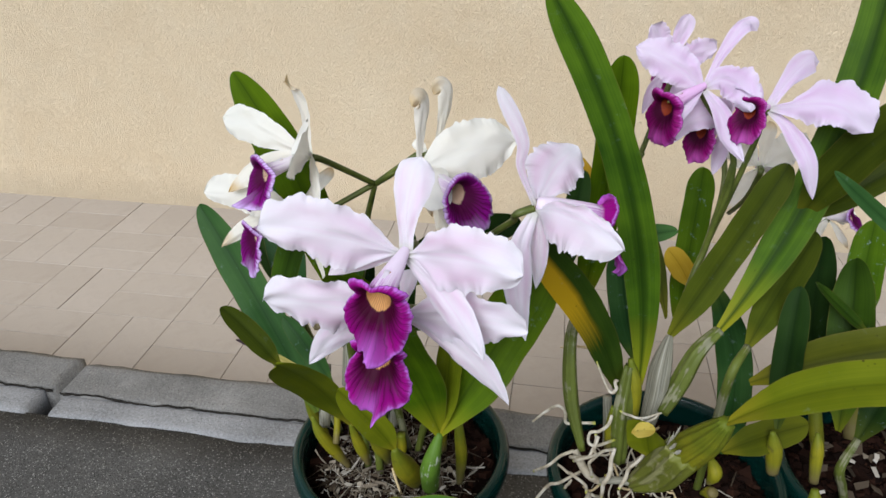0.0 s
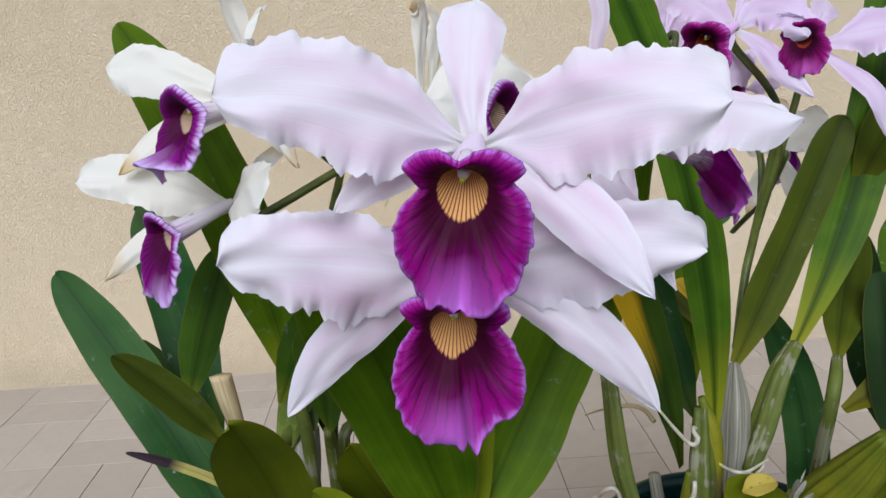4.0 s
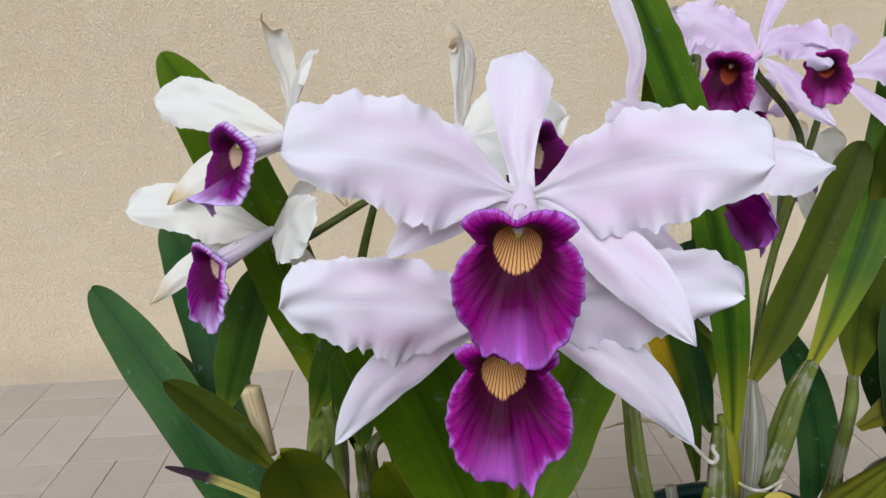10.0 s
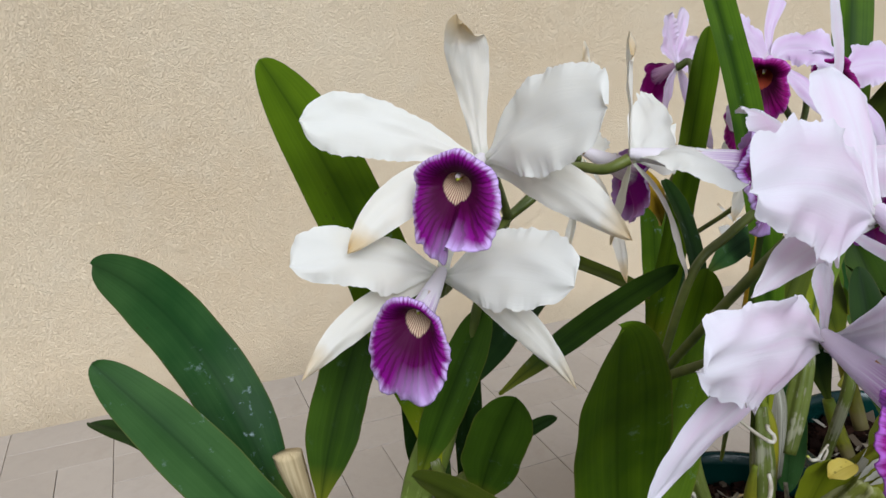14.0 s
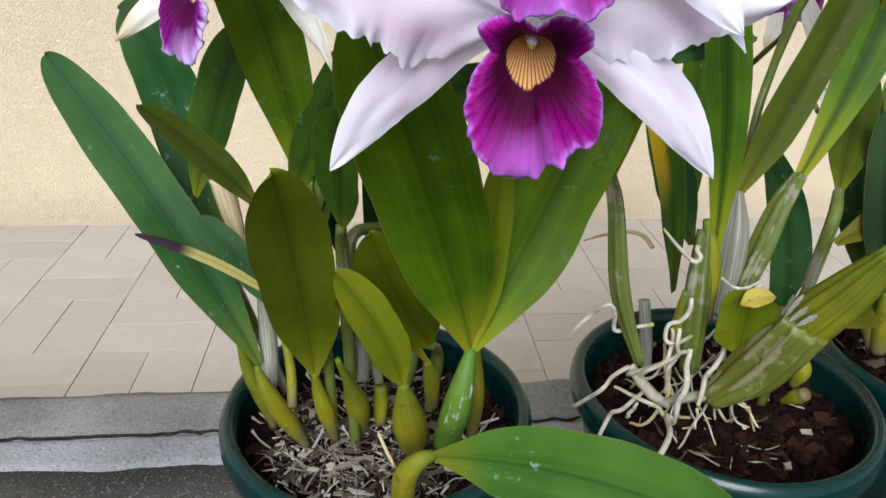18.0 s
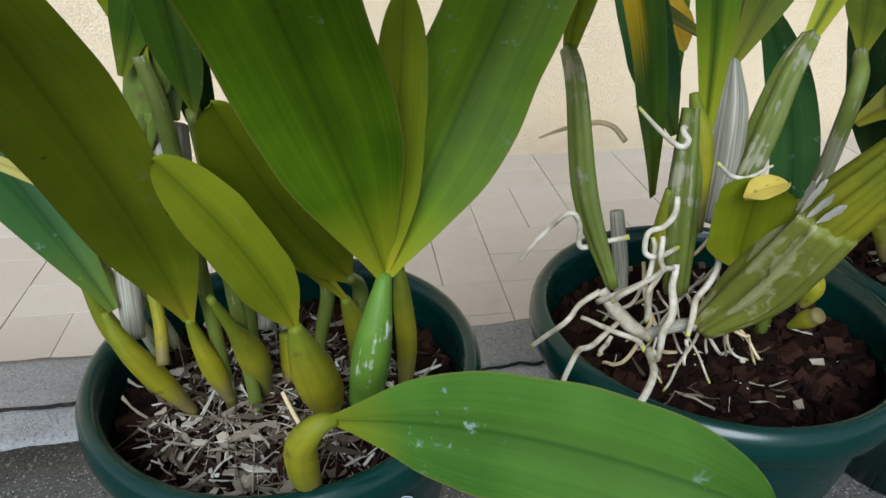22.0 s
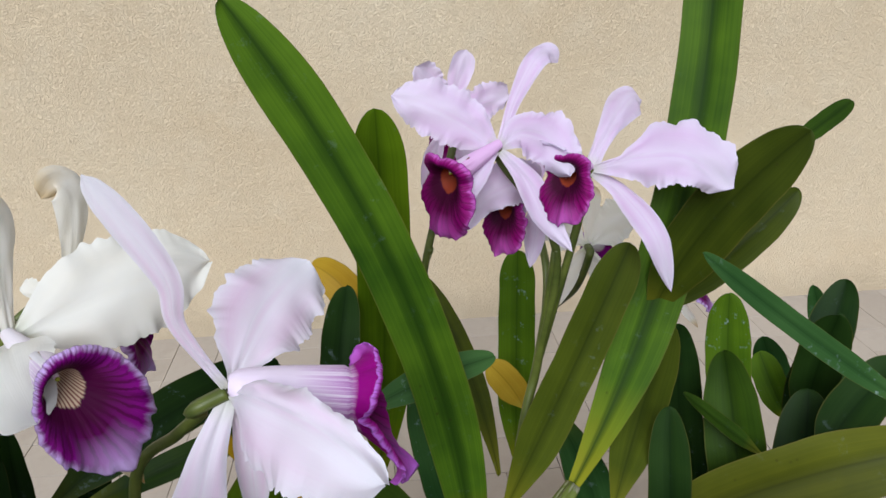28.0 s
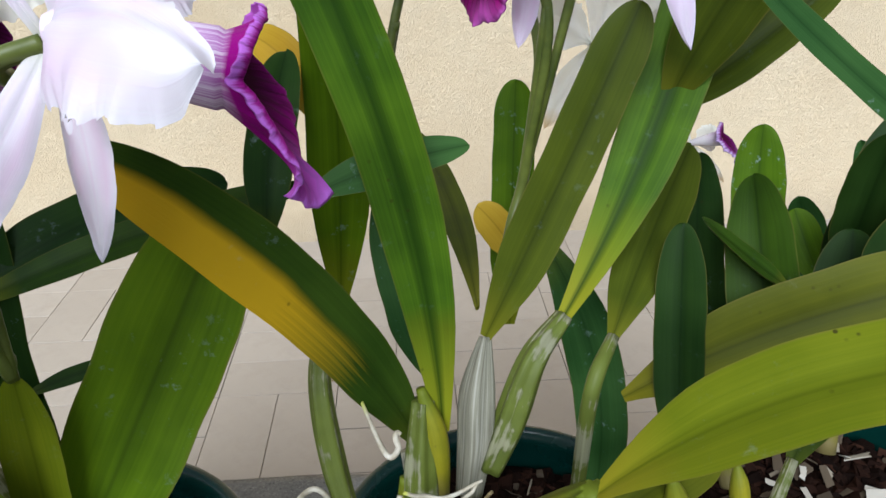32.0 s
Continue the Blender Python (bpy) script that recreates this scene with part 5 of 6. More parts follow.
flower(6, "2", (0.146, 0.635, 0.777), ((0.157, 0.648, 0.801), (0.169, 0.654, 0.821), (0.179, 0.664, 0.824), (0.186, 0.668, 0.817)), (0.088, 0.640, 0.808), ((0.158, 0.630, 0.787), (0.170, 0.614, 0.785), (0.178, 0.602, 0.770)), (0.122, 0.608, 0.752), ((0.158, 0.618, 0.765), (0.166, 0.600, 0.748), (0.177, 0.586, 0.734)), (0.115, 0.611, 0.770), (0.103, 0.603, 0.739), "lilac", 0.0395, ((0.180, 0.630, 0.716), (0.175, 0.643, 0.629),), wl=(0.22, 0.24), wr=(0.24, 0.22), kl=("round", "round"), kr=("round", "round"), wd=0.15, ws=0.18, forward=0.2, bore=0.8, tooth=0.11, ruffle=0.19)
flower(7, "2", (0.198, 0.632, 0.763), ((0.214, 0.650, 0.783), (0.236, 0.680, 0.792), (0.247, 0.690, 0.788)), ((0.183, 0.628, 0.776), (0.176, 0.606, 0.783)), ((0.222, 0.622, 0.772), (0.248, 0.614, 0.772), (0.272, 0.608, 0.756)), (0.165, 0.610, 0.748), ((0.214, 0.622, 0.752), (0.228, 0.602, 0.733), (0.238, 0.596, 0.701)), (0.178, 0.607, 0.770), (0.172, 0.588, 0.742), "lilac", 0.0310, ((0.195, 0.640, 0.727), (0.175, 0.643, 0.629),), wl=(0.28, 0.28), wr=(0.27, 0.17), kr=("flag", "round"), wd=0.24, ws=0.15, bore=0.8, tooth=0.13, ruffle=0.19)
flower(8, "2", (0.180, 0.688, 0.732), (0.190, 0.700, 0.762), ((0.172, 0.665, 0.748), (0.155, 0.648, 0.751), (0.138, 0.642, 0.744), (0.124, 0.642, 0.727)), (0.205, 0.680, 0.735), (0.150, 0.660, 0.712), (0.172, 0.660, 0.690), (0.155, 0.662, 0.732), (0.157, 0.653, 0.702), "lilac", 0.0335, ((0.182, 0.660, 0.690), (0.178, 0.643, 0.650),), wl=(0.15, 0.15), wr=(0.2, 0.2), bore=0.8, ws=0.24)
flower(9, "2", (0.125, 0.710, 0.771), (0.140, 0.724, 0.818), (0.106, 0.705, 0.812), (0.171, 0.737, 0.784), (0.107, 0.700, 0.731), (0.163, 0.700, 0.699), (0.130, 0.738, 0.764), (0.132, 0.752, 0.735), "lilac", 0.0300, ((0.105, 0.670, 0.692), (0.106, 0.683, 0.651),), wl=(0.25, 0.25))
flower(10, "3", (0.226, 0.712, 0.678), (0.228, 0.722, 0.722), (0.186, 0.712, 0.700), (0.266, 0.715, 0.706), (0.196, 0.700, 0.632), (0.240, 0.700, 0.632), (0.238, 0.728, 0.674), (0.246, 0.736, 0.650), "white", 0.0291, ((0.222, 0.722, 0.640), (0.223, 0.777, 0.595),), wl=(0.3, 0.3), wr=(0.3, 0.3))
flower(11, "3", (0.348, 0.831, 0.568), (0.336, 0.858, 0.598), (0.317, 0.831, 0.571), (0.386, 0.858, 0.564), (0.331, 0.804, 0.554), (0.367, 0.804, 0.545), (0.366, 0.822, 0.578), (0.382, 0.812, 0.560), "white", 0.0311, ((0.309, 0.777, 0.560),))


STICK_MAT = {"BULB": BULB, "PAPER": PAPER, "CANE": CANE, "SHEATH": SHEATH, "BULB_PEEL": PEEL, "BULB_RIB": BULB, "ROOT": ROOT, "ROOTG": ROOT, "ROOTOLD": STRAW, "STEM": STEM}


def stick(k, name, who, places, radii, mat, ribs):
    put(name, tube(name, places, radii, 9 if name == "root" else 8, 10 if name == "root" else 44 if ribs else 14, ribs, 0.13 if ribs else 0.0, k, 0.0012 if name == "root" else 0.0), STICK_MAT[mat], PLANT[who])


stick(0, "pseudobulb", "1", ((-0.057, 0.512, 0.479), (-0.065, 0.503, 0.443), (-0.070, 0.522, 0.394)), (0.0033, 0.0093, 0.0087), "BULB_PEEL", 0)
stick(1, "pseudobulb", "1", ((-0.100, 0.505, 0.458), (-0.098, 0.511, 0.440), (-0.095, 0.523, 0.414), (-0.092, 0.538, 0.386), (-0.091, 0.547, 0.362)), (0.0030, 0.0074, 0.0116, 0.0108, 0.0042), "BULB", 0)
stick(2, "pseudobulb", "1", ((-0.083, 0.465, 0.436), (-0.091, 0.463, 0.435), (-0.099, 0.466, 0.422), (-0.101, 0.478, 0.394), (-0.099, 0.492, 0.360)), (0.0030, 0.0052, 0.0072, 0.0076, 0.0050), "BULB", 0)
stick(3, "pseudobulb", "1", ((-0.197, 0.546, 0.446), (-0.191, 0.546, 0.424), (-0.182, 0.553, 0.396), (-0.169, 0.562, 0.360)), (0.0018, 0.0056, 0.0068, 0.0028), "BULB", 0)
stick(4, "pseudobulb", "1", ((-0.212, 0.566, 0.456), (-0.208, 0.572, 0.425), (-0.203, 0.578, 0.398), (-0.196, 0.584, 0.362)), (0.0012, 0.0052, 0.0058, 0.0030), "BULB", 0)
stick(5, "pseudobulb", "1", ((-0.160, 0.556, 0.432), (-0.158, 0.560, 0.412), (-0.154, 0.564, 0.390), (-0.149, 0.568, 0.362)), (0.0022, 0.0048, 0.0068, 0.0030), "BULB", 0)
stick(6, "pseudobulb", "1", ((-0.142, 0.534, 0.458), (-0.136, 0.546, 0.430), (-0.131, 0.561, 0.398), (-0.129, 0.573, 0.362)), (0.0020, 0.0040, 0.0088, 0.0040), "BULB", 0)
stick(7, "pseudobulb", "1", ((-0.114, 0.585, 0.396), (-0.114, 0.584, 0.380), (-0.115, 0.583, 0.360)), (0.0046, 0.0056, 0.0046), "BULB", 0)
stick(8, "pseudobulb", "1", ((-0.047, 0.563, 0.457), (-0.046, 0.560, 0.433), (-0.044, 0.560, 0.400), (-0.046, 0.560, 0.360)), (0.0016, 0.0052, 0.0061, 0.0036), "BULB", 0)
stick(53, "pseudobulb", "1", ((-0.078, 0.594, 0.412), (-0.074, 0.600, 0.392), (-0.072, 0.604, 0.360)), (0.0030, 0.0066, 0.0050), "BULB", 0)
stick(9, "cane", "1", ((-0.198, 0.603, 0.468), (-0.193, 0.576, 0.442), (-0.192, 0.563, 0.417)), (0.0051, 0.0064, 0.0057), "PAPER", 0)
stick(10, "cane", "1", ((-0.131, 0.630, 0.438), (-0.129, 0.616, 0.418), (-0.129, 0.603, 0.389)), (0.0056, 0.0064, 0.0064), "PAPER", 0)
stick(11, "cane", "1", ((-0.159, 0.590, 0.526), (-0.158, 0.576, 0.507), (-0.159, 0.563, 0.479)), (0.0095, 0.0097, 0.0080), "PAPER", 0)
stick(12, "cane", "1", ((-0.182, 0.576, 0.458), (-0.177, 0.563, 0.429), (-0.176, 0.549, 0.408)), (0.0028, 0.0035, 0.0035), "BULB", 0)
stick(13, "pseudobulb", "2", ((0.067, 0.651, 0.542), (0.058, 0.603, 0.533), (0.063, 0.583, 0.476), (0.078, 0.563, 0.426)), (0.0048, 0.0056, 0.0068, 0.0034), "CANE", 5)
stick(14, "pseudobulb", "2", ((0.114, 0.576, 0.529), (0.111, 0.563, 0.482), (0.113, 0.556, 0.425)), (0.0056, 0.0086, 0.0067), "CANE", 5)
stick(15, "pseudobulb", "2", ((0.150, 0.607, 0.545), (0.144, 0.590, 0.521), (0.142, 0.583, 0.491), (0.138, 0.576, 0.459)), (0.0032, 0.0089, 0.0090, 0.0069), "PAPER", 4)
stick(16, "pseudobulb", "2", ((0.193, 0.606, 0.557), (0.174, 0.590, 0.541), (0.162, 0.583, 0.507), (0.150, 0.576, 0.477)), (0.0049, 0.0073, 0.0086, 0.0068), "CANE", 5)
stick(17, "pseudobulb", "2", ((0.180, 0.483, 0.556), (0.175, 0.498, 0.525), (0.165, 0.516, 0.489), (0.153, 0.536, 0.445), (0.131, 0.549, 0.406)), (0.0058, 0.0119, 0.0151, 0.0154, 0.0068), "BULB_RIB", 11)
stick(18, "pseudobulb", "2", ((0.113, 0.576, 0.537), (0.120, 0.570, 0.508), (0.121, 0.563, 0.461)), (0.0025, 0.0065, 0.0052), "BULB", 0)
stick(19, "pseudobulb", "2", ((0.102, 0.563, 0.488), (0.102, 0.563, 0.461), (0.104, 0.563, 0.434)), (0.0022, 0.0052, 0.0053), "BULB", 0)
stick(20, "pseudobulb", "2", ((0.200, 0.576, 0.429), (0.207, 0.563, 0.418), (0.204, 0.563, 0.401)), (0.0014, 0.0071, 0.0029), "BULB", 0)
stick(21, "pseudobulb", "2", ((0.199, 0.563, 0.386), (0.204, 0.556, 0.396), (0.206, 0.549, 0.404)), (0.0018, 0.0057, 0.0049), "BULB", 0)
stick(22, "cane", "2", ((0.103, 0.630, 0.441), (0.107, 0.623, 0.409), (0.108, 0.616, 0.385)), (0.0046, 0.0054, 0.0047), "PAPER", 0)
stick(23, "sheath", "2", ((0.161, 0.512, 0.492), (0.155, 0.523, 0.464), (0.148, 0.536, 0.436), (0.131, 0.549, 0.403)), (0.0157, 0.0164, 0.0161, 0.0082), "SHEATH", 9)
stick(24, "rhizome", "2", ((0.071, 0.563, 0.425), (0.077, 0.556, 0.417), (0.086, 0.549, 0.408), (0.099, 0.549, 0.398)), (0.0034, 0.0041, 0.0043, 0.0029), "ROOT", 0)
stick(25, "rhizome", "2", ((0.097, 0.549, 0.401), (0.115, 0.549, 0.405), (0.132, 0.549, 0.405)), (0.0029, 0.0039, 0.0044), "PAPER", 0)
stick(26, "root", "2", ((0.070, 0.563, 0.424), (0.055, 0.556, 0.419), (0.042, 0.549, 0.411), (0.032, 0.564, 0.387)), (0.0019, 0.0016, 0.0016, 0.0015), "ROOT", 0)
stick(27, "root", "2", ((0.067, 0.556, 0.422), (0.079, 0.536, 0.444), (0.087, 0.536, 0.460), (0.087, 0.543, 0.470)), (0.0019, 0.0015, 0.0015, 0.0013), "ROOT", 0)
stick(28, "root", "2", ((0.027, 0.585, 0.436), (0.040, 0.583, 0.455), (0.050, 0.576, 0.470), (0.058, 0.576, 0.461), (0.062, 0.576, 0.448), (0.077, 0.576, 0.450), (0.089, 0.576, 0.452)), (0.0011, 0.0015, 0.0016, 0.0016, 0.0017, 0.0015, 0.0017), "ROOT", 0)
stick(29, "root", "2", ((0.100, 0.549, 0.490), (0.097, 0.543, 0.483), (0.089, 0.536, 0.479), (0.080, 0.536, 0.475), (0.081, 0.536, 0.466), (0.089, 0.536, 0.463), (0.106, 0.549, 0.459)), (0.0015, 0.0017, 0.0015, 0.0015, 0.0015, 0.0015, 0.0014), "ROOT", 0)
stick(30, "root", "2", ((0.089, 0.536, 0.474), (0.087, 0.529, 0.466), (0.086, 0.529, 0.455), (0.074, 0.536, 0.441), (0.070, 0.543, 0.431)), (0.0015, 0.0015, 0.0015, 0.0015, 0.0018), "ROOT", 0)
stick(31, "root", "2", ((0.106, 0.549, 0.446), (0.090, 0.536, 0.451), (0.084, 0.529, 0.443), (0.088, 0.536, 0.420)), (0.0016, 0.0015, 0.0015, 0.0014), "ROOT", 0)
stick(32, "root", "2", ((0.107, 0.549, 0.448), (0.105, 0.543, 0.431), (0.101, 0.536, 0.413), (0.099, 0.536, 0.392)), (0.0018, 0.0022, 0.0022, 0.0019), "ROOT", 0)
stick(33, "root", "2", ((0.138, 0.563, 0.461), (0.137, 0.556, 0.439), (0.123, 0.549, 0.423), (0.120, 0.543, 0.414), (0.115, 0.536, 0.407)), (0.0016, 0.0019, 0.0019, 0.0019, 0.0014), "ROOT", 0)
stick(34, "root", "2", ((0.115, 0.536, 0.405), (0.117, 0.536, 0.386)), (0.0012, 0.0010), "ROOT", 0)
stick(35, "root", "2", ((0.078, 0.549, 0.411), (0.061, 0.536, 0.409), (0.048, 0.529, 0.410), (0.037, 0.515, 0.404), (0.037, 0.515, 0.396)), (0.0014, 0.0016, 0.0016, 0.0015, 0.0013), "ROOT", 0)
stick(36, "root", "2", ((0.055, 0.549, 0.417), (0.064, 0.543, 0.416), (0.068, 0.543, 0.411), (0.081, 0.536, 0.411), (0.084, 0.523, 0.410)), (0.0012, 0.0014, 0.0016, 0.0016, 0.0016), "ROOT", 0)
stick(37, "root", "2", ((0.069, 0.536, 0.412), (0.066, 0.536, 0.404), (0.063, 0.536, 0.399)), (0.0012, 0.0014, 0.0012), "ROOT", 0)
stick(38, "root", "2", ((0.086, 0.523, 0.411), (0.076, 0.496, 0.415), (0.062, 0.482, 0.406), (0.049, 0.476, 0.395)), (0.0020, 0.0020, 0.0018, 0.0012), "ROOT", 0)
stick(39, "root", "2", ((0.099, 0.536, 0.392), (0.087, 0.523, 0.409), (0.090, 0.523, 0.400)), (0.0017, 0.0016, 0.0014), "ROOT", 0)
stick(40, "root", "2", ((0.102, 0.556, 0.525), (0.099, 0.556, 0.526), (0.102, 0.549, 0.521), (0.094, 0.549, 0.519), (0.082, 0.575, 0.532)), (0.0011, 0.0015, 0.0016, 0.0015, 0.0009), "ROOTG", 0)
stick(41, "root", "2", ((0.141, 0.536, 0.511), (0.119, 0.529, 0.508), (0.103, 0.523, 0.520)), (0.0007, 0.0012, 0.0009), "ROOT", 0)
stick(42, "root", "2", ((0.139, 0.536, 0.510), (0.130, 0.529, 0.506), (0.117, 0.529, 0.508)), (0.0007, 0.0011, 0.0007), "ROOT", 0)
stick(43, "root", "2", ((0.096, 0.616, 0.496), (0.092, 0.623, 0.501), (0.079, 0.630, 0.504), (0.068, 0.636, 0.499), (0.050, 0.643, 0.490)), (0.0019, 0.0017, 0.0015, 0.0013, 0.0007), "ROOTOLD", 0)
stick(44, "pseudobulb", "3", ((0.242, 0.549, 0.491), (0.248, 0.549, 0.469), (0.252, 0.549, 0.441)), (0.0023, 0.0073, 0.0055), "BULB", 0)
stick(45, "pseudobulb", "3", ((0.292, 0.576, 0.471), (0.294, 0.570, 0.455), (0.297, 0.563, 0.420)), (0.0016, 0.0057, 0.0044), "BULB", 0)
stick(46, "pseudobulb", "3", ((0.273, 0.509, 0.467), (0.277, 0.503, 0.445), (0.286, 0.496, 0.414)), (0.0031, 0.0084, 0.0077), "BULB", 0)
stick(47, "cane", "3", ((0.355, 0.697, 0.506), (0.361, 0.683, 0.456), (0.365, 0.657, 0.395)), (0.0056, 0.0073, 0.0074), "BULB", 0)
stick(48, "cane", "3", ((0.413, 0.697, 0.512), (0.416, 0.683, 0.453), (0.408, 0.657, 0.391)), (0.0056, 0.0074, 0.0075), "BULB", 0)
stick(49, "cane", "3", ((0.323, 0.670, 0.434), (0.328, 0.657, 0.403), (0.333, 0.643, 0.377)), (0.0057, 0.0073, 0.0065), "BULB", 0)
stick(50, "stem", "1", ((-0.116, 0.556, 0.710), (-0.129, 0.563, 0.665), (-0.141, 0.570, 0.602), (-0.170, 0.576, 0.525)), (0.0022, 0.0029, 0.0035, 0.0052), "STEM", 0)
stick(51, "stem", "2", ((0.180, 0.630, 0.716), (0.175, 0.643, 0.629), (0.167, 0.636, 0.598), (0.155, 0.616, 0.552)), (0.0024, 0.0031, 0.0031, 0.0032), "STEM", 0)
stick(52, "stem", "2", ((0.109, 0.670, 0.703), (0.104, 0.683, 0.676), (0.098, 0.670, 0.621)), (0.0021, 0.0022, 0.0023), "STEM", 0)
put("sheath", tube("sheath", [(-0.172, 0.577, 0.520), (-0.160, 0.573, 0.556), (-0.148, 0.570, 0.592), (-0.141, 0.569, 0.612)], [0.0060, 0.0105, 0.0085, 0.0030], 8, 16, 2, 0.12, 5, 0.0, 0.55), PEEL_GREEN, PLANT["1"], "smooth pale green bud sheath round the stem")
# torn papery collar round the ribbed bulb
rnd = random.Random(8)
for k in range(6, 12):
    a = 6.2832 * k / 17
    u, v = (math.cos(a), 0.75 * math.sin(a))
    foot = (0.1600 + 0.0150 * u, 0.5140 + 0.012 * v, 0.4880 - 0.008 * u)
    out = 0.0030 + 0.004 * rnd.random()
    top = (0.1665 + (0.0160 + out) * u, 0.5050 + (0.014 + out) * v, 0.5020 + rnd.uniform(0.0, 0.009) - 0.009 * u)
    mid = tuple((p + q) / 2 for p, q in zip(foot, top))
    put("sheath", blade("sheath", foot, mid, top, rnd.uniform(0.0030, 0.0055), (u, v, 0.3), leaf_shape, 0.1, 0.0, 0.0004, 8, 4, 0.1, 2.0, rnd.uniform(-30, 30), 0.15, k, 0.2), TORN, PLANT["2"], "torn papery white sheath")
# dry sheath left of an old growth, and small leftovers
put("sheath", tube("sheath", [(-0.218, 0.640, 0.486), (-0.224, 0.643, 0.515), (-0.229, 0.645, 0.543)], [0.006, 0.0085, 0.0095], 8, 14, 5, 0.10, 3, 0.0, 0.6), STRAW, PLANT["1"], "dry straw-coloured sheath stub")
put("straw", tube("straw", [(-0.103, 0.533, 0.360), (-0.110, 0.540, 0.372), (-0.116, 0.548, 0.383)], [0.0012, 0.0014, 0.0012], 5, 7), STRAW, PLANT["1"], "broken straw-coloured stalk")


def sticker(cx, cy, r, z, deg, size):
    """A round paper sticker that follows the wall of the pot."""
    t = thing("pot_sticker", (cx, cy, z), "round white paper sticker with a blue recycling emblem", "sticker")

    def on(u, w, lift):
        zz = z + w
        rr = r * (0.68 + 0.22 * (zz - LEDGE) / ((RIM_Z - LEDGE) * 0.8)) + lift
        a = radians(deg) + u / rr
        return (cx + rr * math.cos(a), cy + rr * math.sin(a), zz)

    def ringm(name, r0, r1, lift, mat):
        verts, faces, n = [], [], 48
        for j in range(n):
            th = 6.28318 * j / n
            for q in (r0, (r0 + r1) / 2, r1):
                verts.append(on(size * q * math.cos(th), size * q * math.sin(th), lift))
        for j in range(n):
            a, b = 3 * j, 3 * ((j + 1) % n)
            faces += [(a, a + 1, b + 1, b), (a + 1, a + 2, b + 2, b + 1)]
        put(name, mesh_of(name, verts, faces), mat, t)

    ringm("paper", 0.0, 1.0, 0.0010, LABEL_WHITE)
    ringm("emblem_disc", 0.0, 0.66, 0.0014, LABEL_BLUE)
    ringm("emblem_ring", 0.93, 0.97, 0.0014, LABEL_BLUE)
    for k in range(3):
        verts = []
        a0 = 2.0944 * k + 0.5
        for (q, d) in ((0.46, 0.0), (0.46, 1.1), (0.56, 1.1), (0.36, 1.75), (0.18, 1.1), (0.28, 1.1), (0.28, 0.0)):
            verts.append(on(size * q * math.cos(a0 + d), size * q * math.sin(a0 + d), 0.0018))
        put("arrow", mesh_of("arrow", verts, [(0, 1, 5, 6), (2, 3, 4)], None, False), LABEL_WHITE, t)
    text = "RECYCLED"
    for k, ch in enumerate(text):
        cu = bpy.data.curves.new("letter", "FONT")
        cu.body, cu.size, cu.align_x, cu.align_y = ch, size * 0.26, "CENTER", "CENTER"
        tmp = new("letter", cu)
        dg = bpy.context.evaluated_depsgraph_get()
        me = bpy.data.meshes.new_from_object(tmp.evaluated_get(dg))
        bpy.data.objects.remove(tmp)
        th = radians(150 - k * 17)
        for v in me.vertices:
            x, y = v.co.x, v.co.y
            u = size * 0.79 * math.cos(th) + x * math.sin(th) + y * math.cos(th)
            w = size * 0.79 * math.sin(th) - x * math.cos(th) + y * math.sin(th)
            v.co = on(u, w, 0.0016)
        put("letter", me, LABEL_BLUE, t)
    return t


lw_ = Mat("sticker_paper", 0.5)
lw_.colour(lw_.ramp(lw_.noise(120, 4, lw_.coords("Object")), [(0.3, (0.68, 0.72, 0.76)), (0.7, (0.78, 0.80, 0.82))]))
LABEL_WHITE = lw_.m
lb_ = Mat("sticker_ink", 0.5)
lb_.colour(lb_.ramp(lb_.noise(120, 4, lb_.coords("Object")), [(0.3, (0.015, 0.13, 0.22)), (0.7, (0.03, 0.18, 0.28))]))
LABEL_BLUE = lb_.m
sticker(POTS["1"][0][0], POTS["1"][0][1], POTS["1"][1], 0.325, -62, 0.024)

# loose aerial roots that wander from the old canes down into the pot
rnd = random.Random(21)
for k in range(17):
    x, y, z = rnd.uniform(0.105, 0.165), rnd.uniform(0.560, 0.600), rnd.uniform(0.385, 0.435)
    places, a = [(x, y, z)], rnd.uniform(-3.0, 0.2)
    for q in range(5):
        a += rnd.uniform(-0.9, 0.9)
        s = rnd.uniform(0.006, 0.013)
        z = max(SOIL_Z + 0.001, z - rnd.uniform(0.006, 0.022))
        x, y = x + s * math.cos(a), y + s * math.sin(a)
        places.append((x, y, z))
    r = rnd.uniform(0.0008, 0.0015)
    put("root", tube("root", places, (r * 0.9, r, r, r * 0.8), 6, 8, 0, 0.0, k, 0.002), ROOT if k % 4 else STRAW, PLANT["2"])

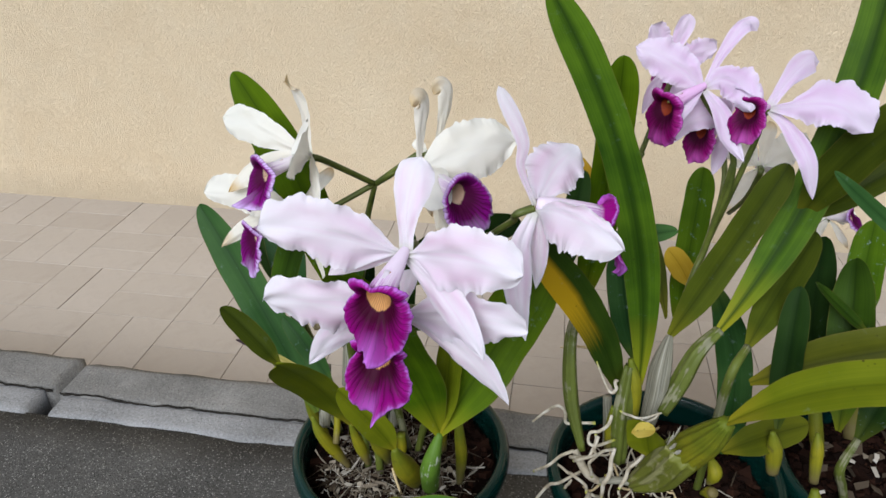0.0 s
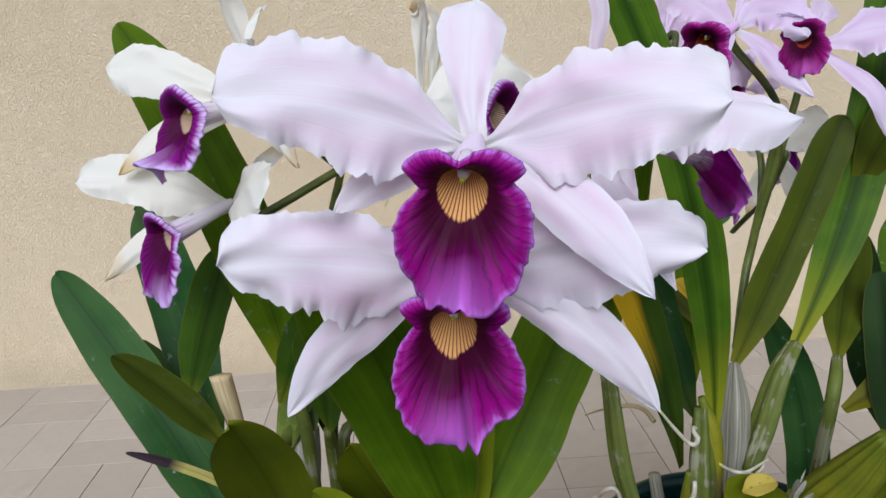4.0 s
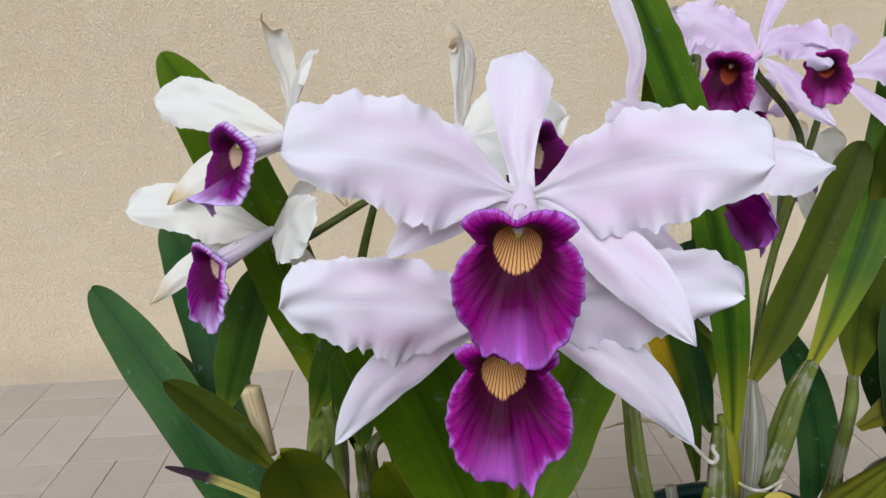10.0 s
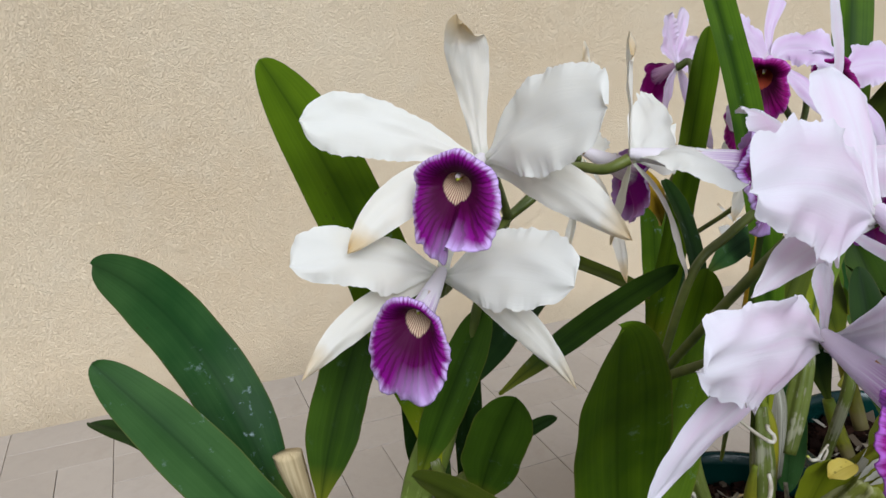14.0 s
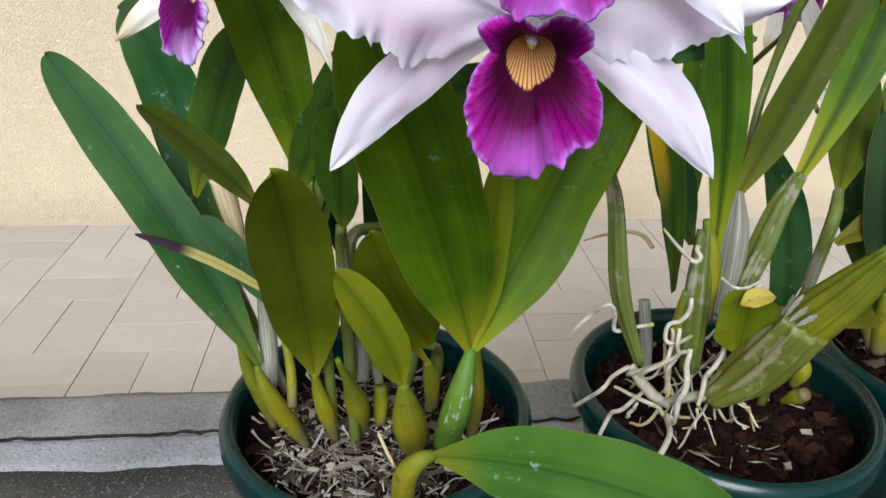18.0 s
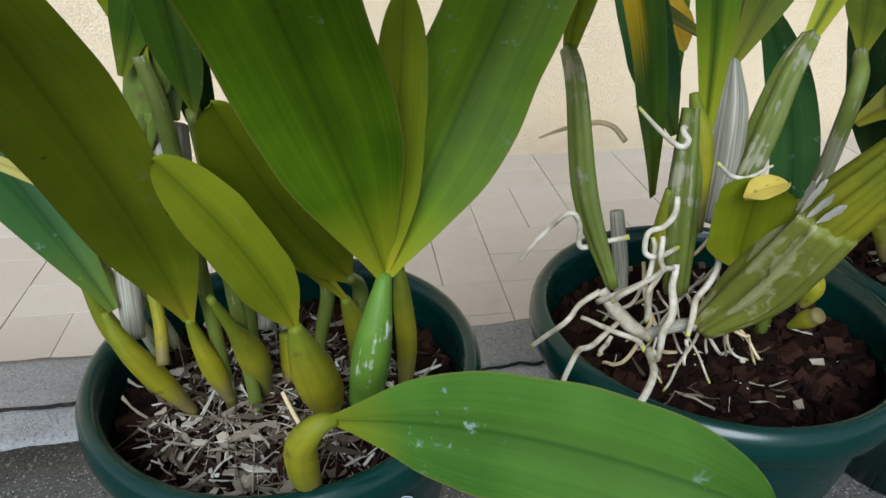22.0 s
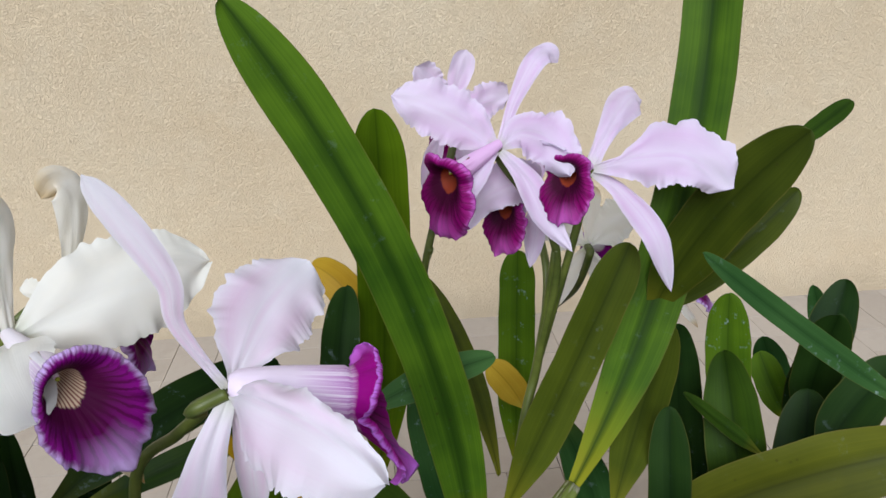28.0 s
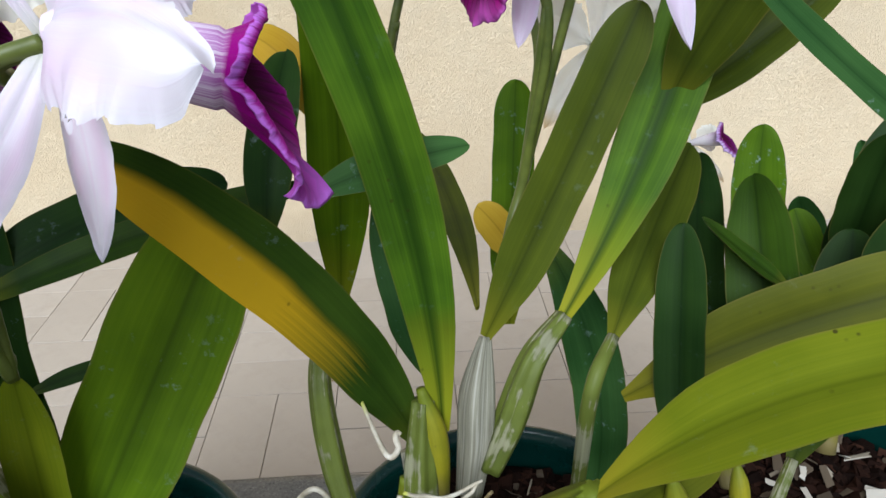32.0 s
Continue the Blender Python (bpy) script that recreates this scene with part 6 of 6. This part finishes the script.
# ---------------------------------------------------------------- walkway tiles
CELL_X, CELL_Y, X0, Y0 = 0.1990, 0.1872, -0.6225, 1.2328
tile_shape = []
for w, l in ((CELL_X / 2, CELL_Y), (CELL_X, CELL_Y / 2)):
    me = bpy.data.meshes.new("tile")
    tb = rbox(-w / 2 + 0.0006, w / 2 - 0.0006, -l / 2 + 0.0006, l / 2 - 0.0006, -0.012, 0.0, 0.0006, 1)
    tb.to_mesh(me)
    tb.free()
    me.materials.append(TILE)
    tile_shape.append(me)
floor_top = thing("floor", (0, 1.3, 0), "cream clay brick tiles laid in basket weave on the walkway", "floor", "", "structure")
rnd = random.Random(4)
far_v, far_f = [], []
for i in range(-19, 26):
    for j in range(-3, 4):
        cx, cy = X0 + (i + 0.5) * CELL_X, Y0 + (j + 0.5) * CELL_Y
        flat = (i + j) % 2 == 0
        for s in (-1, 1):
            x, y = (cx, cy + s * CELL_Y / 4) if flat else (cx + s * CELL_X / 4, cy)
            if not (EDGE_Y - 0.1 < y and cy - CELL_Y / 2 < WALL_Y):
                continue
            place = (x, y - 1.3, rnd.uniform(-0.0005, 0.0005))
            turn = (rnd.uniform(-0.002, 0.002), rnd.uniform(-0.002, 0.002), rnd.uniform(-0.003, 0.003))
            if -7 <= i < 10:
                ob = new("tile", tile_shape[1 if flat else 0])
                ob.parent = floor_top
                ob.location, ob.rotation_euler = place, turn
            else:
                w, l = (CELL_X / 2, CELL_Y / 4) if flat else (CELL_X / 4, CELL_Y / 2)
                o = len(far_v)
                for z in (-0.012, 0.0):
                    far_v += [(x + q * (w - 0.0006), y + p * (l - 0.0006), z) for q, p in ((-1, -1), (1, -1), (1, 1), (-1, 1))]
                far_f += [tuple(o + k for k in q) for q in ((4, 5, 6, 7), (0, 1, 5, 4), (1, 2, 6, 5), (2, 3, 7, 6), (3, 0, 4, 7))]
tagged(put("far_tiles", mesh_of("far_tiles", far_v, far_f, None, False), TILE), "cream clay brick tiles farther along the walkway", "floor", "", "stuff")
